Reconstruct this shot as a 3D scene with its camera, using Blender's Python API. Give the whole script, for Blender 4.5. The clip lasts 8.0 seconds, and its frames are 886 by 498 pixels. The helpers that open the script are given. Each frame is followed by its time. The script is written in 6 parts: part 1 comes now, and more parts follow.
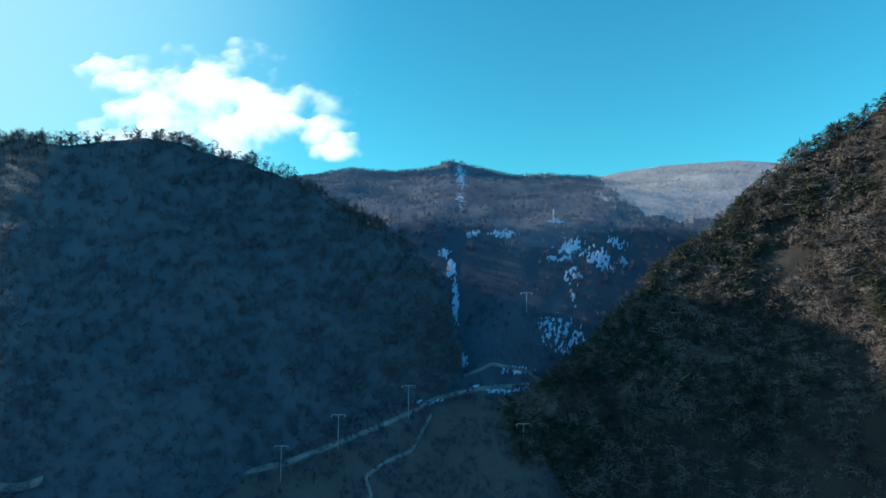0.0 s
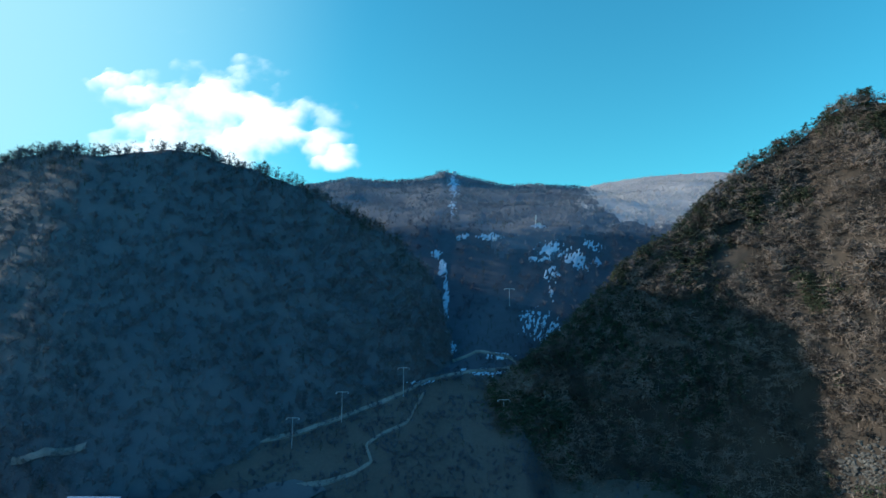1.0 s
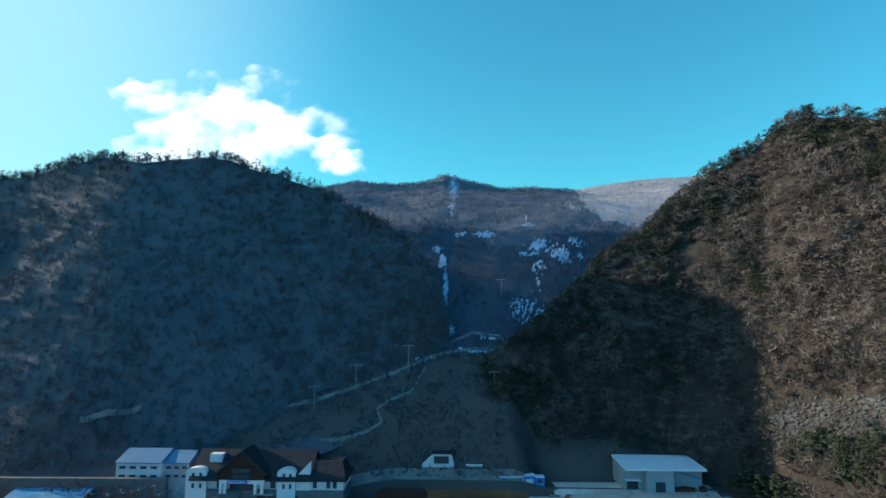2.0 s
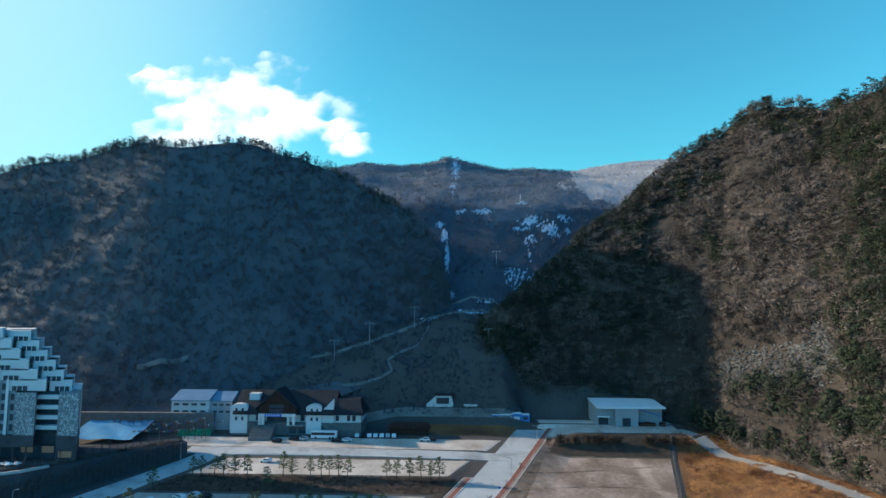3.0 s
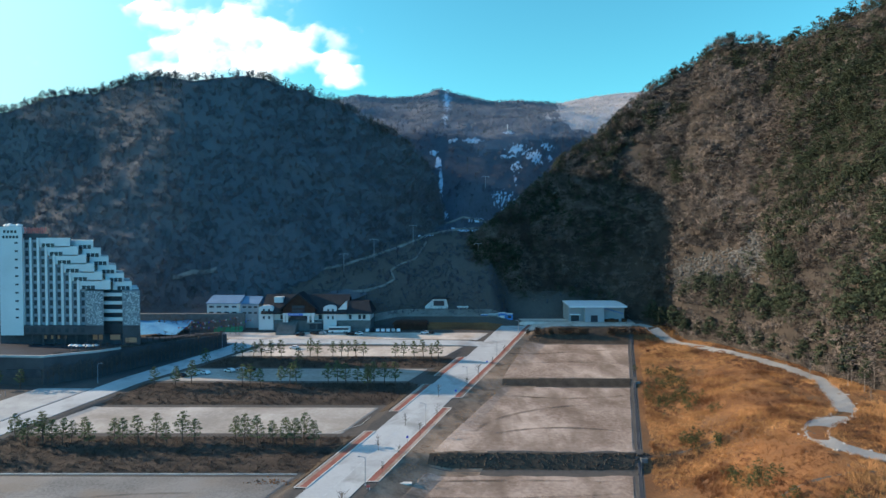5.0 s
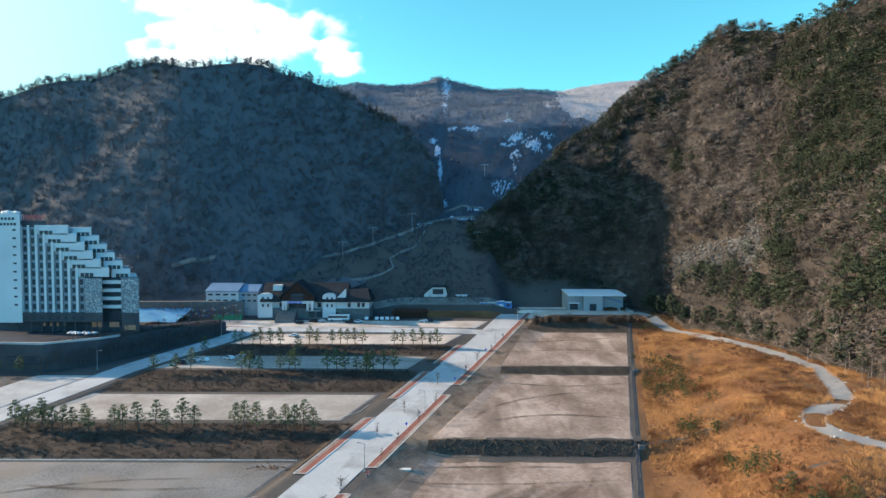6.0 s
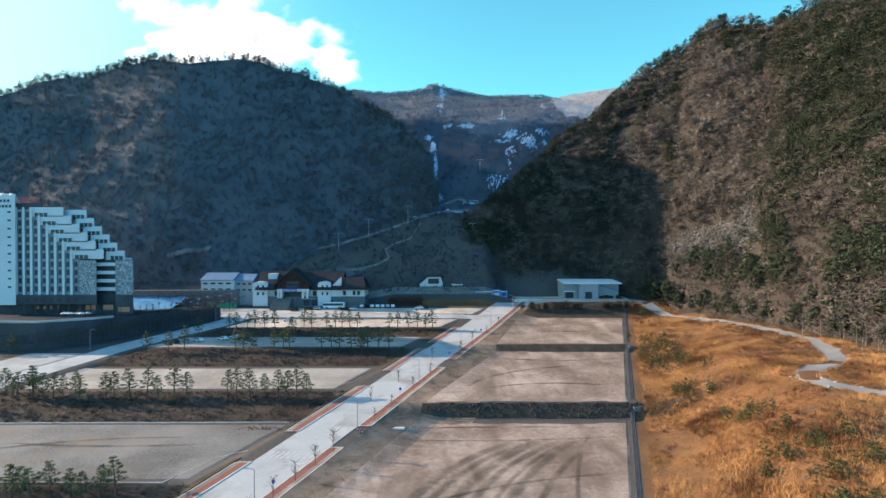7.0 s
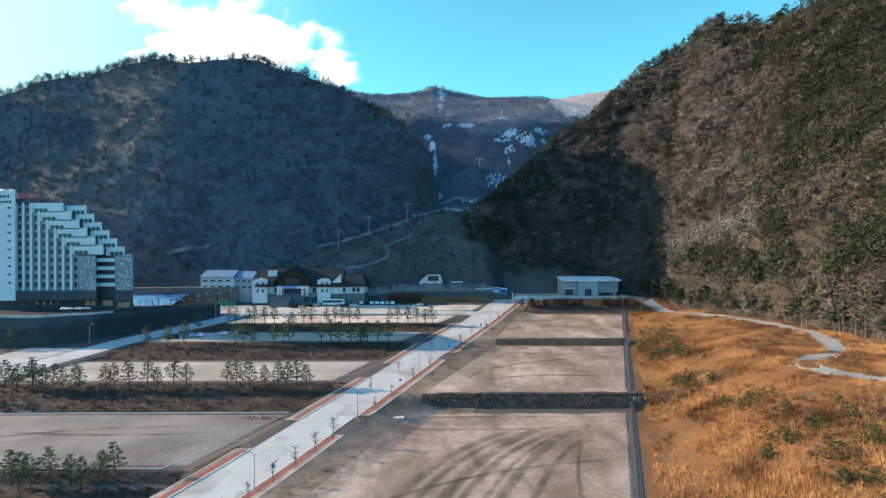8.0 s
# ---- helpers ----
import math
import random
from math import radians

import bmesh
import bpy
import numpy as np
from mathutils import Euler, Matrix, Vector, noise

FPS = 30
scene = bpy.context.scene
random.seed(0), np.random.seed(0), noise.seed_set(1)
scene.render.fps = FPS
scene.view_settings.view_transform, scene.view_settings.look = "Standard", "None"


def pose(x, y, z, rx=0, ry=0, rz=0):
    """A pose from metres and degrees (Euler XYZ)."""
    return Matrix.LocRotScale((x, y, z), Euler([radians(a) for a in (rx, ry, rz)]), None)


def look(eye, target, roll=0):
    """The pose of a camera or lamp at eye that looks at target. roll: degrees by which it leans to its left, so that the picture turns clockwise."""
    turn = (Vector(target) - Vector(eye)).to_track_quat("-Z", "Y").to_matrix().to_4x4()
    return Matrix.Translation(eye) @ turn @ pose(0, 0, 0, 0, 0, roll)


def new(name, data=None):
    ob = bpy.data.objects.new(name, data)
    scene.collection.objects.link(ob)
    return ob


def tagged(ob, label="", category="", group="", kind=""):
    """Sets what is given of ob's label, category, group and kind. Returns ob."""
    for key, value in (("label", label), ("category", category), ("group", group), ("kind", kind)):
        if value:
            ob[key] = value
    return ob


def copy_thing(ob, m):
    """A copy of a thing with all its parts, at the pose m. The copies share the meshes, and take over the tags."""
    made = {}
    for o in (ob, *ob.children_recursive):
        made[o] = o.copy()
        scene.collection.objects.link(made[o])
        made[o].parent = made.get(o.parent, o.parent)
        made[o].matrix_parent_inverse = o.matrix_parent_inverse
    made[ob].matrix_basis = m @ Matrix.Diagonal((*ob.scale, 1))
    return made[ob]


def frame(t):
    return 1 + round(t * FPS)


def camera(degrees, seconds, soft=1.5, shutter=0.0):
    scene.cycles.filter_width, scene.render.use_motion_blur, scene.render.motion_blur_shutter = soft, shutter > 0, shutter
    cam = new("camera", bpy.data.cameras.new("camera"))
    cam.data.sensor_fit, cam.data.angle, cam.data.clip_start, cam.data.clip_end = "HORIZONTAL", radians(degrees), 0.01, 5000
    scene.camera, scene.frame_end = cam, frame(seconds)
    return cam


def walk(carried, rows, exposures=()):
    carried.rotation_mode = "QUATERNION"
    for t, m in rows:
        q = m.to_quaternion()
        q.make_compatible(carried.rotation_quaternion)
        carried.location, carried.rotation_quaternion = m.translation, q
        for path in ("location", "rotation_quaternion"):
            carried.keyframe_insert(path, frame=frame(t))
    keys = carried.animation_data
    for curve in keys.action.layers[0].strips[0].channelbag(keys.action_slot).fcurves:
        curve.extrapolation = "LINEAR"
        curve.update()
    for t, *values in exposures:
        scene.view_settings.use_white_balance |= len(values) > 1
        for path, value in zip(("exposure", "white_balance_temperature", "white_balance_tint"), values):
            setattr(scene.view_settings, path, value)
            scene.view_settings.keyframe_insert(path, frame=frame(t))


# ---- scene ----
cam = camera(76, 8.0, soft=1.5)
PATH = [
    (0.0, pose(-4.50, 138.85, 103.20, 95.752, -0.090, 1.387)),
    (0.5, pose(-3.14, 126.00, 99.58, 96.360, -0.125, 1.018)),
    (1.0, pose(-2.04, 111.86, 95.87, 96.818, -0.179, 0.947)),
    (1.5, pose(-1.57, 94.9, 91.85, 97.247, -0.206, 0.938)),
    (1.7, pose(-1.15, 87.4, 90.2, 97.25, -0.22, 1.00)),
    (2.25, pose(0.20, 67.05, 85.85, 96.7, -0.28, 1.25)),
    (2.8, pose(1.20, 46.7, 81.5, 95.6, -0.33, 1.48)),
    (3.0, pose(1.49, 39.2, 79.8, 95.152, -0.333, 1.50)),
    (3.5, pose(1.46, 22.0, 74.57, 94.158, -0.053, 1.188)),
    (3.75, pose(0.8, 13.9, 72.5, 93.52, -0.01, 0.94)),
    (4.0, pose(0.12, 5.8, 70.58, 92.802, 0.030, 0.685)),
    (4.5, pose(-0.94, 0.86, 70.34, 90.845, 0.025, 0.448)),
    (4.7, pose(-1.0, 0.9, 70.3, 89.81, 0.02, 0.42)),
    (5.8, pose(-1.1, 1.2, 70.2, 87.54, -0.10, 0.32)),
    (6.0, pose(-1.10, 1.30, 69.7, 87.54, -0.12, 0.300)),
    (6.1, pose(-0.95, 1.2, 67.8, 87.70, -0.08, 0.27)),
    (6.2, pose(-0.7, 1.0, 64.6, 88.05, -0.03, 0.22)),
    (6.3, pose(-0.3, 0.7, 61.1, 88.5, 0.02, 0.17)),
    (6.4, pose(0.0, 0.4, 58.0, 88.9, 0.06, 0.13)),
    (6.5, pose(0.17, 0.29, 56.44, 89.120, 0.088, 0.103)),
    (7.0, pose(0.10, 0.31, 53.97, 89.430, 0.097, 0.057)),
    (7.5, pose(0.09, 0.04, 51.97, 89.678, 0.156, 0.021)),
    (8.0, pose(0.00, 0.00, 50.00, 89.911, 0.170, -0.001)),
]
walk(cam, PATH, [(0.0, 0.52, 5450, 0), (2.0, 0.60, 5700, 2), (4.5, 0.74, 6100, 7), (6.0, 1.10, 6500, 9), (8.0, 1.15, 6650, 10)])

# ---- light ----
SUN_AZ, SUN_EL = -80.0, 18.3          # degrees from straight ahead, and above the horizon
sun_dir = Vector((math.sin(radians(SUN_AZ)) * math.cos(radians(SUN_EL)), math.cos(radians(SUN_AZ)) * math.cos(radians(SUN_EL)), math.sin(radians(SUN_EL))))
world = bpy.data.worlds.new("sky_world")
scene.world = world
world.use_nodes = True
wn = world.node_tree.nodes
sky = wn.new("ShaderNodeTexSky")
sky.sky_type, sky.sun_disc = "NISHITA", False
sky.sun_elevation, sky.sun_rotation = radians(SUN_EL), radians(SUN_AZ)
sky.altitude, sky.air_density, sky.dust_density, sky.ozone_density = 500, 1.0, 1.0, 2.0
wn["Background"].inputs["Strength"].default_value = 0.15
cool = wn.new("ShaderNodeMix")
cool.data_type, cool.blend_type = "RGBA", "MULTIPLY"
cool.inputs[0].default_value = 1.0
way, slope, spread, tint = wn.new("ShaderNodeTexCoord"), wn.new("ShaderNodeVectorMath"), wn.new("ShaderNodeMapRange"), wn.new("ShaderNodeValToRGB")
slope.operation, slope.inputs[1].default_value = "DOT_PRODUCT", (0.0, -0.6, 0.8)     # cyan over the sunny valley head, deeper blue overhead and behind
spread.inputs["From Min"].default_value, spread.inputs["From Max"].default_value = -0.6, 0.8
tint.color_ramp.elements[0].position, tint.color_ramp.elements[0].color = 0.05, (0.46, 1.10, 0.90, 1)
tint.color_ramp.elements[1].position, tint.color_ramp.elements[1].color = 0.72, (0.36, 1.10, 1.42, 1)
mid = tint.color_ramp.elements.new(0.36)
mid.color = (0.44, 1.10, 1.0, 1)
world.node_tree.links.new(way.outputs["Generated"], slope.inputs[0])
world.node_tree.links.new(slope.outputs["Value"], spread.inputs["Value"])
world.node_tree.links.new(spread.outputs[0], tint.inputs[0])
world.node_tree.links.new(tint.outputs[0], cool.inputs[7])
world.node_tree.links.new(sky.outputs[0], cool.inputs[6])
near_sun, aureole, glare = wn.new("ShaderNodeVectorMath"), wn.new("ShaderNodeValToRGB"), wn.new("ShaderNodeMix")
near_sun.operation, near_sun.inputs[1].default_value = "DOT_PRODUCT", sun_dir      # pale aureole widening round the low sun
aureole.color_ramp.interpolation = "EASE"
aureole.color_ramp.elements[0].position, aureole.color_ramp.elements[0].color = 0.40, (0, 0, 0, 1)
aureole.color_ramp.elements[1].position, aureole.color_ramp.elements[1].color = 0.92, (1, 1, 1, 1)
glare.data_type = "RGBA"
glare.inputs[7].default_value = (2.5, 3.8, 3.9, 1)
world.node_tree.links.new(way.outputs["Generated"], near_sun.inputs[0])
world.node_tree.links.new(near_sun.outputs["Value"], aureole.inputs[0])
world.node_tree.links.new(aureole.outputs[0], glare.inputs[0])
world.node_tree.links.new(cool.outputs[2], glare.inputs[6])
world.node_tree.links.new(glare.outputs[2], wn["Background"].inputs["Color"])
lamp = bpy.data.lights.new("sun", "SUN")
lamp.energy, lamp.angle, lamp.color = 5.2, radians(0.5), (1.0, 0.78, 0.57)
sun = new("sun", lamp)
sun.matrix_world = look((-300, 100, 300), Vector((-300, 100, 300)) - sun_dir)


# ---- materials ----
def material(name, dark, light, scale=0.3, fine=6.0, rough=0.9, bump=0.3, metal=0.0, island=0.0, contrast=0.25, stain=None, stain_scale=0.05, stain_from=0.52, stretch=(1, 1, 1)):
    """Two colours mixed by a coarse and a fine noise, in metres, with fine relief; island varies brightness piece by piece."""
    m = bpy.data.materials.new(name)
    m.use_nodes = True
    n, k = m.node_tree.nodes, m.node_tree.links.new
    b = n["Principled BSDF"]
    co = n.new("ShaderNodeTexCoord")
    big, small = n.new("ShaderNodeTexNoise"), n.new("ShaderNodeTexNoise")
    big.inputs["Scale"].default_value, small.inputs["Scale"].default_value = scale, fine
    big.inputs["Detail"].default_value, small.inputs["Detail"].default_value = 6, 6
    small.inputs["Roughness"].default_value = 0.7
    for t in (big, small):
        k(co.outputs["Object"], t.inputs["Vector"])
    mean = n.new("ShaderNodeMath")
    mean.operation = "MULTIPLY_ADD"
    k(small.outputs[0], mean.inputs[0])
    mean.inputs[1].default_value = 0.7
    k(big.outputs[0], mean.inputs[2])
    ramp = n.new("ShaderNodeMapRange")
    ramp.inputs["From Min"].default_value, ramp.inputs["From Max"].default_value = 0.85 - contrast, 0.85 + contrast
    k(mean.outputs[0], ramp.inputs["Value"])
    mix = n.new("ShaderNodeMix")
    mix.data_type = "RGBA"
    k(ramp.outputs[0], mix.inputs[0])
    mix.inputs[6].default_value, mix.inputs[7].default_value = (*dark, 1), (*light, 1)
    col = mix.outputs[2]
    if stain:
        turn, blot, cut, over = n.new("ShaderNodeMapping"), n.new("ShaderNodeTexNoise"), n.new("ShaderNodeMapRange"), n.new("ShaderNodeMix")
        turn.inputs["Scale"].default_value = stretch
        k(co.outputs["Object"], turn.inputs["Vector"])
        k(turn.outputs[0], blot.inputs["Vector"])
        blot.inputs["Scale"].default_value, blot.inputs["Detail"].default_value, blot.inputs["Distortion"].default_value = stain_scale, 8, 0.6
        cut.inputs["From Min"].default_value, cut.inputs["From Max"].default_value = stain_from - 0.04, stain_from + 0.2
        cut.inputs["To Max"].default_value = 0.85
        k(blot.outputs[0], cut.inputs["Value"])
        over.data_type = "RGBA"
        k(cut.outputs[0], over.inputs[0])
        k(col, over.inputs[6])
        over.inputs[7].default_value = (*stain, 1)
        col = over.outputs[2]
    if island:
        geo, hsv = n.new("ShaderNodeNewGeometry"), n.new("ShaderNodeHueSaturation")
        rng = n.new("ShaderNodeMapRange")
        rng.inputs["To Min"].default_value, rng.inputs["To Max"].default_value = 1 - island, 1 + island
        k(geo.outputs["Random Per Island"], rng.inputs["Value"])
        k(rng.outputs[0], hsv.inputs["Value"])
        k(col, hsv.inputs["Color"])
        col = hsv.outputs[0]
    k(col, b.inputs["Base Color"])
    b.inputs["Roughness"].default_value, b.inputs["Metallic"].default_value = rough, metal
    b.inputs["Specular IOR Level"].default_value = 0.25
    if bump:
        bm = n.new("ShaderNodeBump")
        bm.inputs["Strength"].default_value, bm.inputs["Distance"].default_value = bump, 0.3
        k(small.outputs[0], bm.inputs["Height"])
        k(bm.outputs[0], b.inputs["Normal"])
    return m


M_SLOPE = material("leaf_litter", (0.056, 0.051, 0.048), (0.105, 0.092, 0.083), 0.03, 0.8, bump=0.6)
# Floor of the shaded mountain: its haze is put in as blue-grey.
M_HAZED_FLOOR = material("hazed_forest_floor", (0.076, 0.080, 0.091), (0.102, 0.107, 0.119), 0.03, 0.6, bump=0.2)
M_SCRUBLAND = material("brown_scrubland_soil", (0.022, 0.019, 0.017), (0.046, 0.039, 0.034), 0.05, 0.5, bump=0.5, stain=(0.050, 0.039, 0.031), stain_scale=0.06, stain_from=0.5)
# Far-slope colours carry light: haze above, shade below, sun on the shoulder.
M_FARSLOPE = material("hazed_far_slope", (0.066, 0.076, 0.098), (0.11, 0.122, 0.15), 0.02, 0.3, bump=0.3)
M_DUSKSLOPE = material("shade_toned_slope", (0.045, 0.052, 0.068), (0.075, 0.084, 0.105), 0.03, 0.4, bump=0.3)
M_PALESLOPE = material("sun_toned_shoulder", (0.22, 0.21, 0.225), (0.36, 0.34, 0.35), 0.03, 0.3, bump=0.3)
M_GRAVEL = material("compacted_gravel", (0.18, 0.125, 0.096), (0.45, 0.35, 0.29), 0.06, 0.7, bump=0.3, contrast=0.2, stain=(0.155, 0.11, 0.083), stain_scale=0.12, stain_from=0.47, stretch=(1.0, 0.5, 1))
M_PALE = material("pale_sandy_gravel", (0.38, 0.315, 0.265), (0.62, 0.54, 0.47), 0.06, 0.7, bump=0.25, contrast=0.2, stain=(0.30, 0.235, 0.185), stain_scale=0.1, stain_from=0.52, stretch=(0.9, 0.5, 1))
M_LOT = material("worn_asphalt_lot", (0.115, 0.109, 0.104), (0.225, 0.212, 0.20), 0.06, 1.6, bump=0.3, contrast=0.14, stain=(0.20, 0.165, 0.135), stain_scale=0.1, stain_from=0.53, stretch=(0.5, 0.9, 1))
M_TERRACE = material("grey_tan_gravel", (0.27, 0.235, 0.205), (0.46, 0.41, 0.365), 0.06, 0.7, bump=0.3, contrast=0.22, stain=(0.24, 0.20, 0.165), stain_scale=0.09, stain_from=0.54, stretch=(0.5, 1.0, 1))
M_ROAD = material("pale_concrete_road", (0.36, 0.36, 0.36), (0.46, 0.46, 0.455), 0.07, 1.2, bump=0.04, stain=(0.24, 0.235, 0.225), stain_scale=0.12, stain_from=0.53)
M_BANK = material("bank_soil", (0.032, 0.024, 0.018), (0.085, 0.062, 0.045), 0.3, 2.5, bump=0.5)
M_BROWN = material("brown_bank_earth", (0.03, 0.021, 0.016), (0.088, 0.061, 0.045), 0.15, 1.2, bump=0.5, stain=(0.032, 0.024, 0.018), stain_scale=0.2, stain_from=0.54)
M_PAVER = material("red_brick_paving", (0.19, 0.070, 0.054), (0.29, 0.115, 0.088), 0.4, 6.0, bump=0.1)
M_KERB = material("granite_kerb", (0.42, 0.40, 0.37), (0.60, 0.57, 0.53), 0.5, 4.0, bump=0.1)
M_GRASS = material("dry_grass", (0.115, 0.050, 0.021), (0.235, 0.112, 0.045), 0.06, 0.9, bump=0.5, contrast=0.18, stain=(0.10, 0.062, 0.036), stain_scale=0.045, stain_from=0.50)
M_WHITE = material("white_render", (0.56, 0.545, 0.53), (0.66, 0.645, 0.63), 0.1, 3.0, rough=0.7, bump=0.02)
M_DARK = material("dark_stone_cladding", (0.035, 0.036, 0.042), (0.07, 0.071, 0.08), 0.2, 4.0, rough=0.5, bump=0.05)
M_METAL = material("painted_steel_sheet", (0.30, 0.31, 0.325), (0.39, 0.40, 0.415), 0.1, 2.0, rough=0.45, bump=0.02)


# ---- building helpers ----
def mesh_object(name, verts, faces, mat=None, smooth=False):
    me = bpy.data.meshes.new(name)
    verts = np.asarray(verts, np.float32).reshape(-1, 3)
    faces = np.asarray(faces, np.int32)
    me.vertices.add(len(verts))
    me.vertices.foreach_set("co", verts.ravel())
    k = faces.shape[1]
    me.loops.add(faces.size)
    me.loops.foreach_set("vertex_index", faces.ravel())
    me.polygons.add(len(faces))
    me.polygons.foreach_set("loop_start", np.arange(0, faces.size, k, dtype=np.int32))
    me.polygons.foreach_set("loop_total", np.full(len(faces), k, np.int32))
    me.polygons.foreach_set("use_smooth", np.full(len(faces), smooth))
    me.update(calc_edges=True)
    me.validate()
    if mat:
        me.materials.append(mat)
    return new(name, me)


def grid_faces(nu, nv):
    a = (np.arange(nu - 1)[:, None] * nv + np.arange(nv - 1)[None, :]).ravel()
    return np.stack([a, a + nv, a + nv + 1, a + 1], 1)


def fbm(x, y, seed=0.0, octaves=4):
    """Smooth value noise of numpy arrays, about -1 to 1."""
    out, amp, tot = np.zeros(np.broadcast(x, y).shape), 1.0, 0.0
    for o in range(octaves):
        xs, ys = x * 2 ** o + seed * 17.3 + o * 5.1, y * 2 ** o + seed * 9.7 + o * 3.3
        xi, yi = np.floor(xs), np.floor(ys)
        fx, fy = xs - xi, ys - yi
        fx, fy = fx * fx * (3 - 2 * fx), fy * fy * (3 - 2 * fy)
        h = lambda a, b: np.modf(np.abs(np.sin(a * 127.1 + b * 311.7 + seed) * 43758.5453))[0] * 2 - 1
        v = (h(xi, yi) * (1 - fx) + h(xi + 1, yi) * fx) * (1 - fy) + (h(xi, yi + 1) * (1 - fx) + h(xi + 1, yi + 1) * fx) * fy
        out, tot, amp = out + v * amp, tot + amp, amp * 0.5
    return out / tot


# The shaded mountain's twigs carry the same haze tint in their colour.
M_TWIG = material("hazed_forest_twigs", (0.10, 0.105, 0.12), (0.14, 0.146, 0.162), 0.03, 0.3, bump=0, island=0.08)
# Far twigs repeat these tones: haze tint, shade dark, sunlit pale.
M_TWIG_FAR = material("hazed_far_twigs", (0.10, 0.115, 0.15), (0.16, 0.178, 0.215), 0.02, 0.4, bump=0, island=0.2)
M_TWIG_DUSK = material("shade_toned_twigs", (0.05, 0.06, 0.085), (0.085, 0.098, 0.13), 0.03, 0.3, bump=0, island=0.1)
M_TWIG_PALE = material("sun_toned_twigs", (0.32, 0.30, 0.31), (0.46, 0.43, 0.43), 0.02, 0.4, bump=0, island=0.15)
M_BRUSH = material("withered_brush", (0.032, 0.022, 0.016), (0.092, 0.064, 0.046), 0.2, 1.0, bump=0, island=0.3)
M_RUST = material("rusty_bramble", (0.075, 0.034, 0.018), (0.17, 0.08, 0.042), 0.12, 0.5, bump=0, island=0.2)
M_BIRCH = material("pale_birch_bark", (0.17, 0.15, 0.13), (0.30, 0.27, 0.24), 0.8, 4.0, bump=0.2)
M_FADED = material("worn_road_paint", (0.37, 0.37, 0.37), (0.52, 0.52, 0.515), 0.6, 3.0, bump=0.02)
# Twig colour split by light: brown copy for the sunlit side, hazed one above.
M_TWIG_SUNNY = material("sunlit_side_twigs", (0.045, 0.038, 0.034), (0.18, 0.148, 0.129), 0.16, 0.03, bump=0, island=0.06, contrast=0.16)
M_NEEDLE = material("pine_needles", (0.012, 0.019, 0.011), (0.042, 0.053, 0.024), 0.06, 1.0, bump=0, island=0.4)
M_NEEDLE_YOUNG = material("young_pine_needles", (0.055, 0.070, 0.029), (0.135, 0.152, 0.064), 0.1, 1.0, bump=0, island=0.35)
# Lighter copy of the pine needles, coloured for the sunlit side.
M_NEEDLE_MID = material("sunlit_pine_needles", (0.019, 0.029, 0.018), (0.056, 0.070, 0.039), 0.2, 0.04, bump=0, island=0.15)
M_SAPLING = material("sapling_needles", (0.022, 0.034, 0.012), (0.062, 0.075, 0.027), 0.1, 1.0, bump=0, island=0.35)
M_DARKSTONE = material("dark_bank_stone", (0.022, 0.020, 0.018), (0.055, 0.047, 0.04), 0.4, 2.0, bump=0.4, island=0.3)
M_BARK = material("bark", (0.06, 0.045, 0.035), (0.14, 0.10, 0.08), 0.6, 4.0, bump=0.3)
M_TUFT = material("dry_reed_grass", (0.115, 0.047, 0.018), (0.44, 0.235, 0.098), 0.09, 0.03, bump=0, island=0.22, contrast=0.14)
M_ROCK = material("grey_scree_rock", (0.035, 0.036, 0.037), (0.125, 0.124, 0.12), 0.1, 1.5, bump=0.5, island=0.3)
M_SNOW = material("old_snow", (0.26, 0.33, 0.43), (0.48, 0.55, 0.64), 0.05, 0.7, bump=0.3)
M_DIRT = material("dirt_track", (0.13, 0.12, 0.11), (0.24, 0.225, 0.21), 0.12, 1.4, bump=0.2)
M_VERGE = material("trodden_soil", (0.13, 0.092, 0.068), (0.28, 0.21, 0.16), 0.12, 1.4, bump=0.4, stain=(0.07, 0.05, 0.035), stain_scale=0.2, stain_from=0.52)
M_TRACK = material("gravel_track", (0.22, 0.21, 0.20), (0.34, 0.33, 0.315), 0.1, 1.4, bump=0.2)
M_CONC = material("grey_concrete", (0.30, 0.29, 0.28), (0.44, 0.43, 0.41), 0.2, 2.0, bump=0.1)
M_DAMP = material("damp_tyre_marks", (0.075, 0.058, 0.046), (0.16, 0.125, 0.10), 0.25, 0.9, bump=0.1, contrast=0.2)
dn, dk = M_DAMP.node_tree.nodes, M_DAMP.node_tree.links.new
wet, patchy, ease, dry, film_mix = dn.new("ShaderNodeAttribute"), dn.new("ShaderNodeTexNoise"), dn.new("ShaderNodeMath"), dn.new("ShaderNodeBsdfTransparent"), dn.new("ShaderNodeMixShader")
wet.attribute_name, ease.operation, patchy.inputs["Scale"].default_value = "wet", "MULTIPLY", 0.11
dk(dn["Texture Coordinate"].outputs["Object"], patchy.inputs["Vector"])
dk(wet.outputs["Fac"], ease.inputs[0])
spots = dn.new("ShaderNodeMapRange")
spots.inputs["From Min"].default_value, spots.inputs["From Max"].default_value = 0.32, 0.80
dk(patchy.outputs[0], spots.inputs["Value"])
dk(spots.outputs[0], ease.inputs[1])
dk(ease.outputs[0], film_mix.inputs[0])
dk(dry.outputs[0], film_mix.inputs[1])
dk(dn["Principled BSDF"].outputs[0], film_mix.inputs[2])
dk(film_mix.outputs[0], dn["Material Output"].inputs["Surface"])


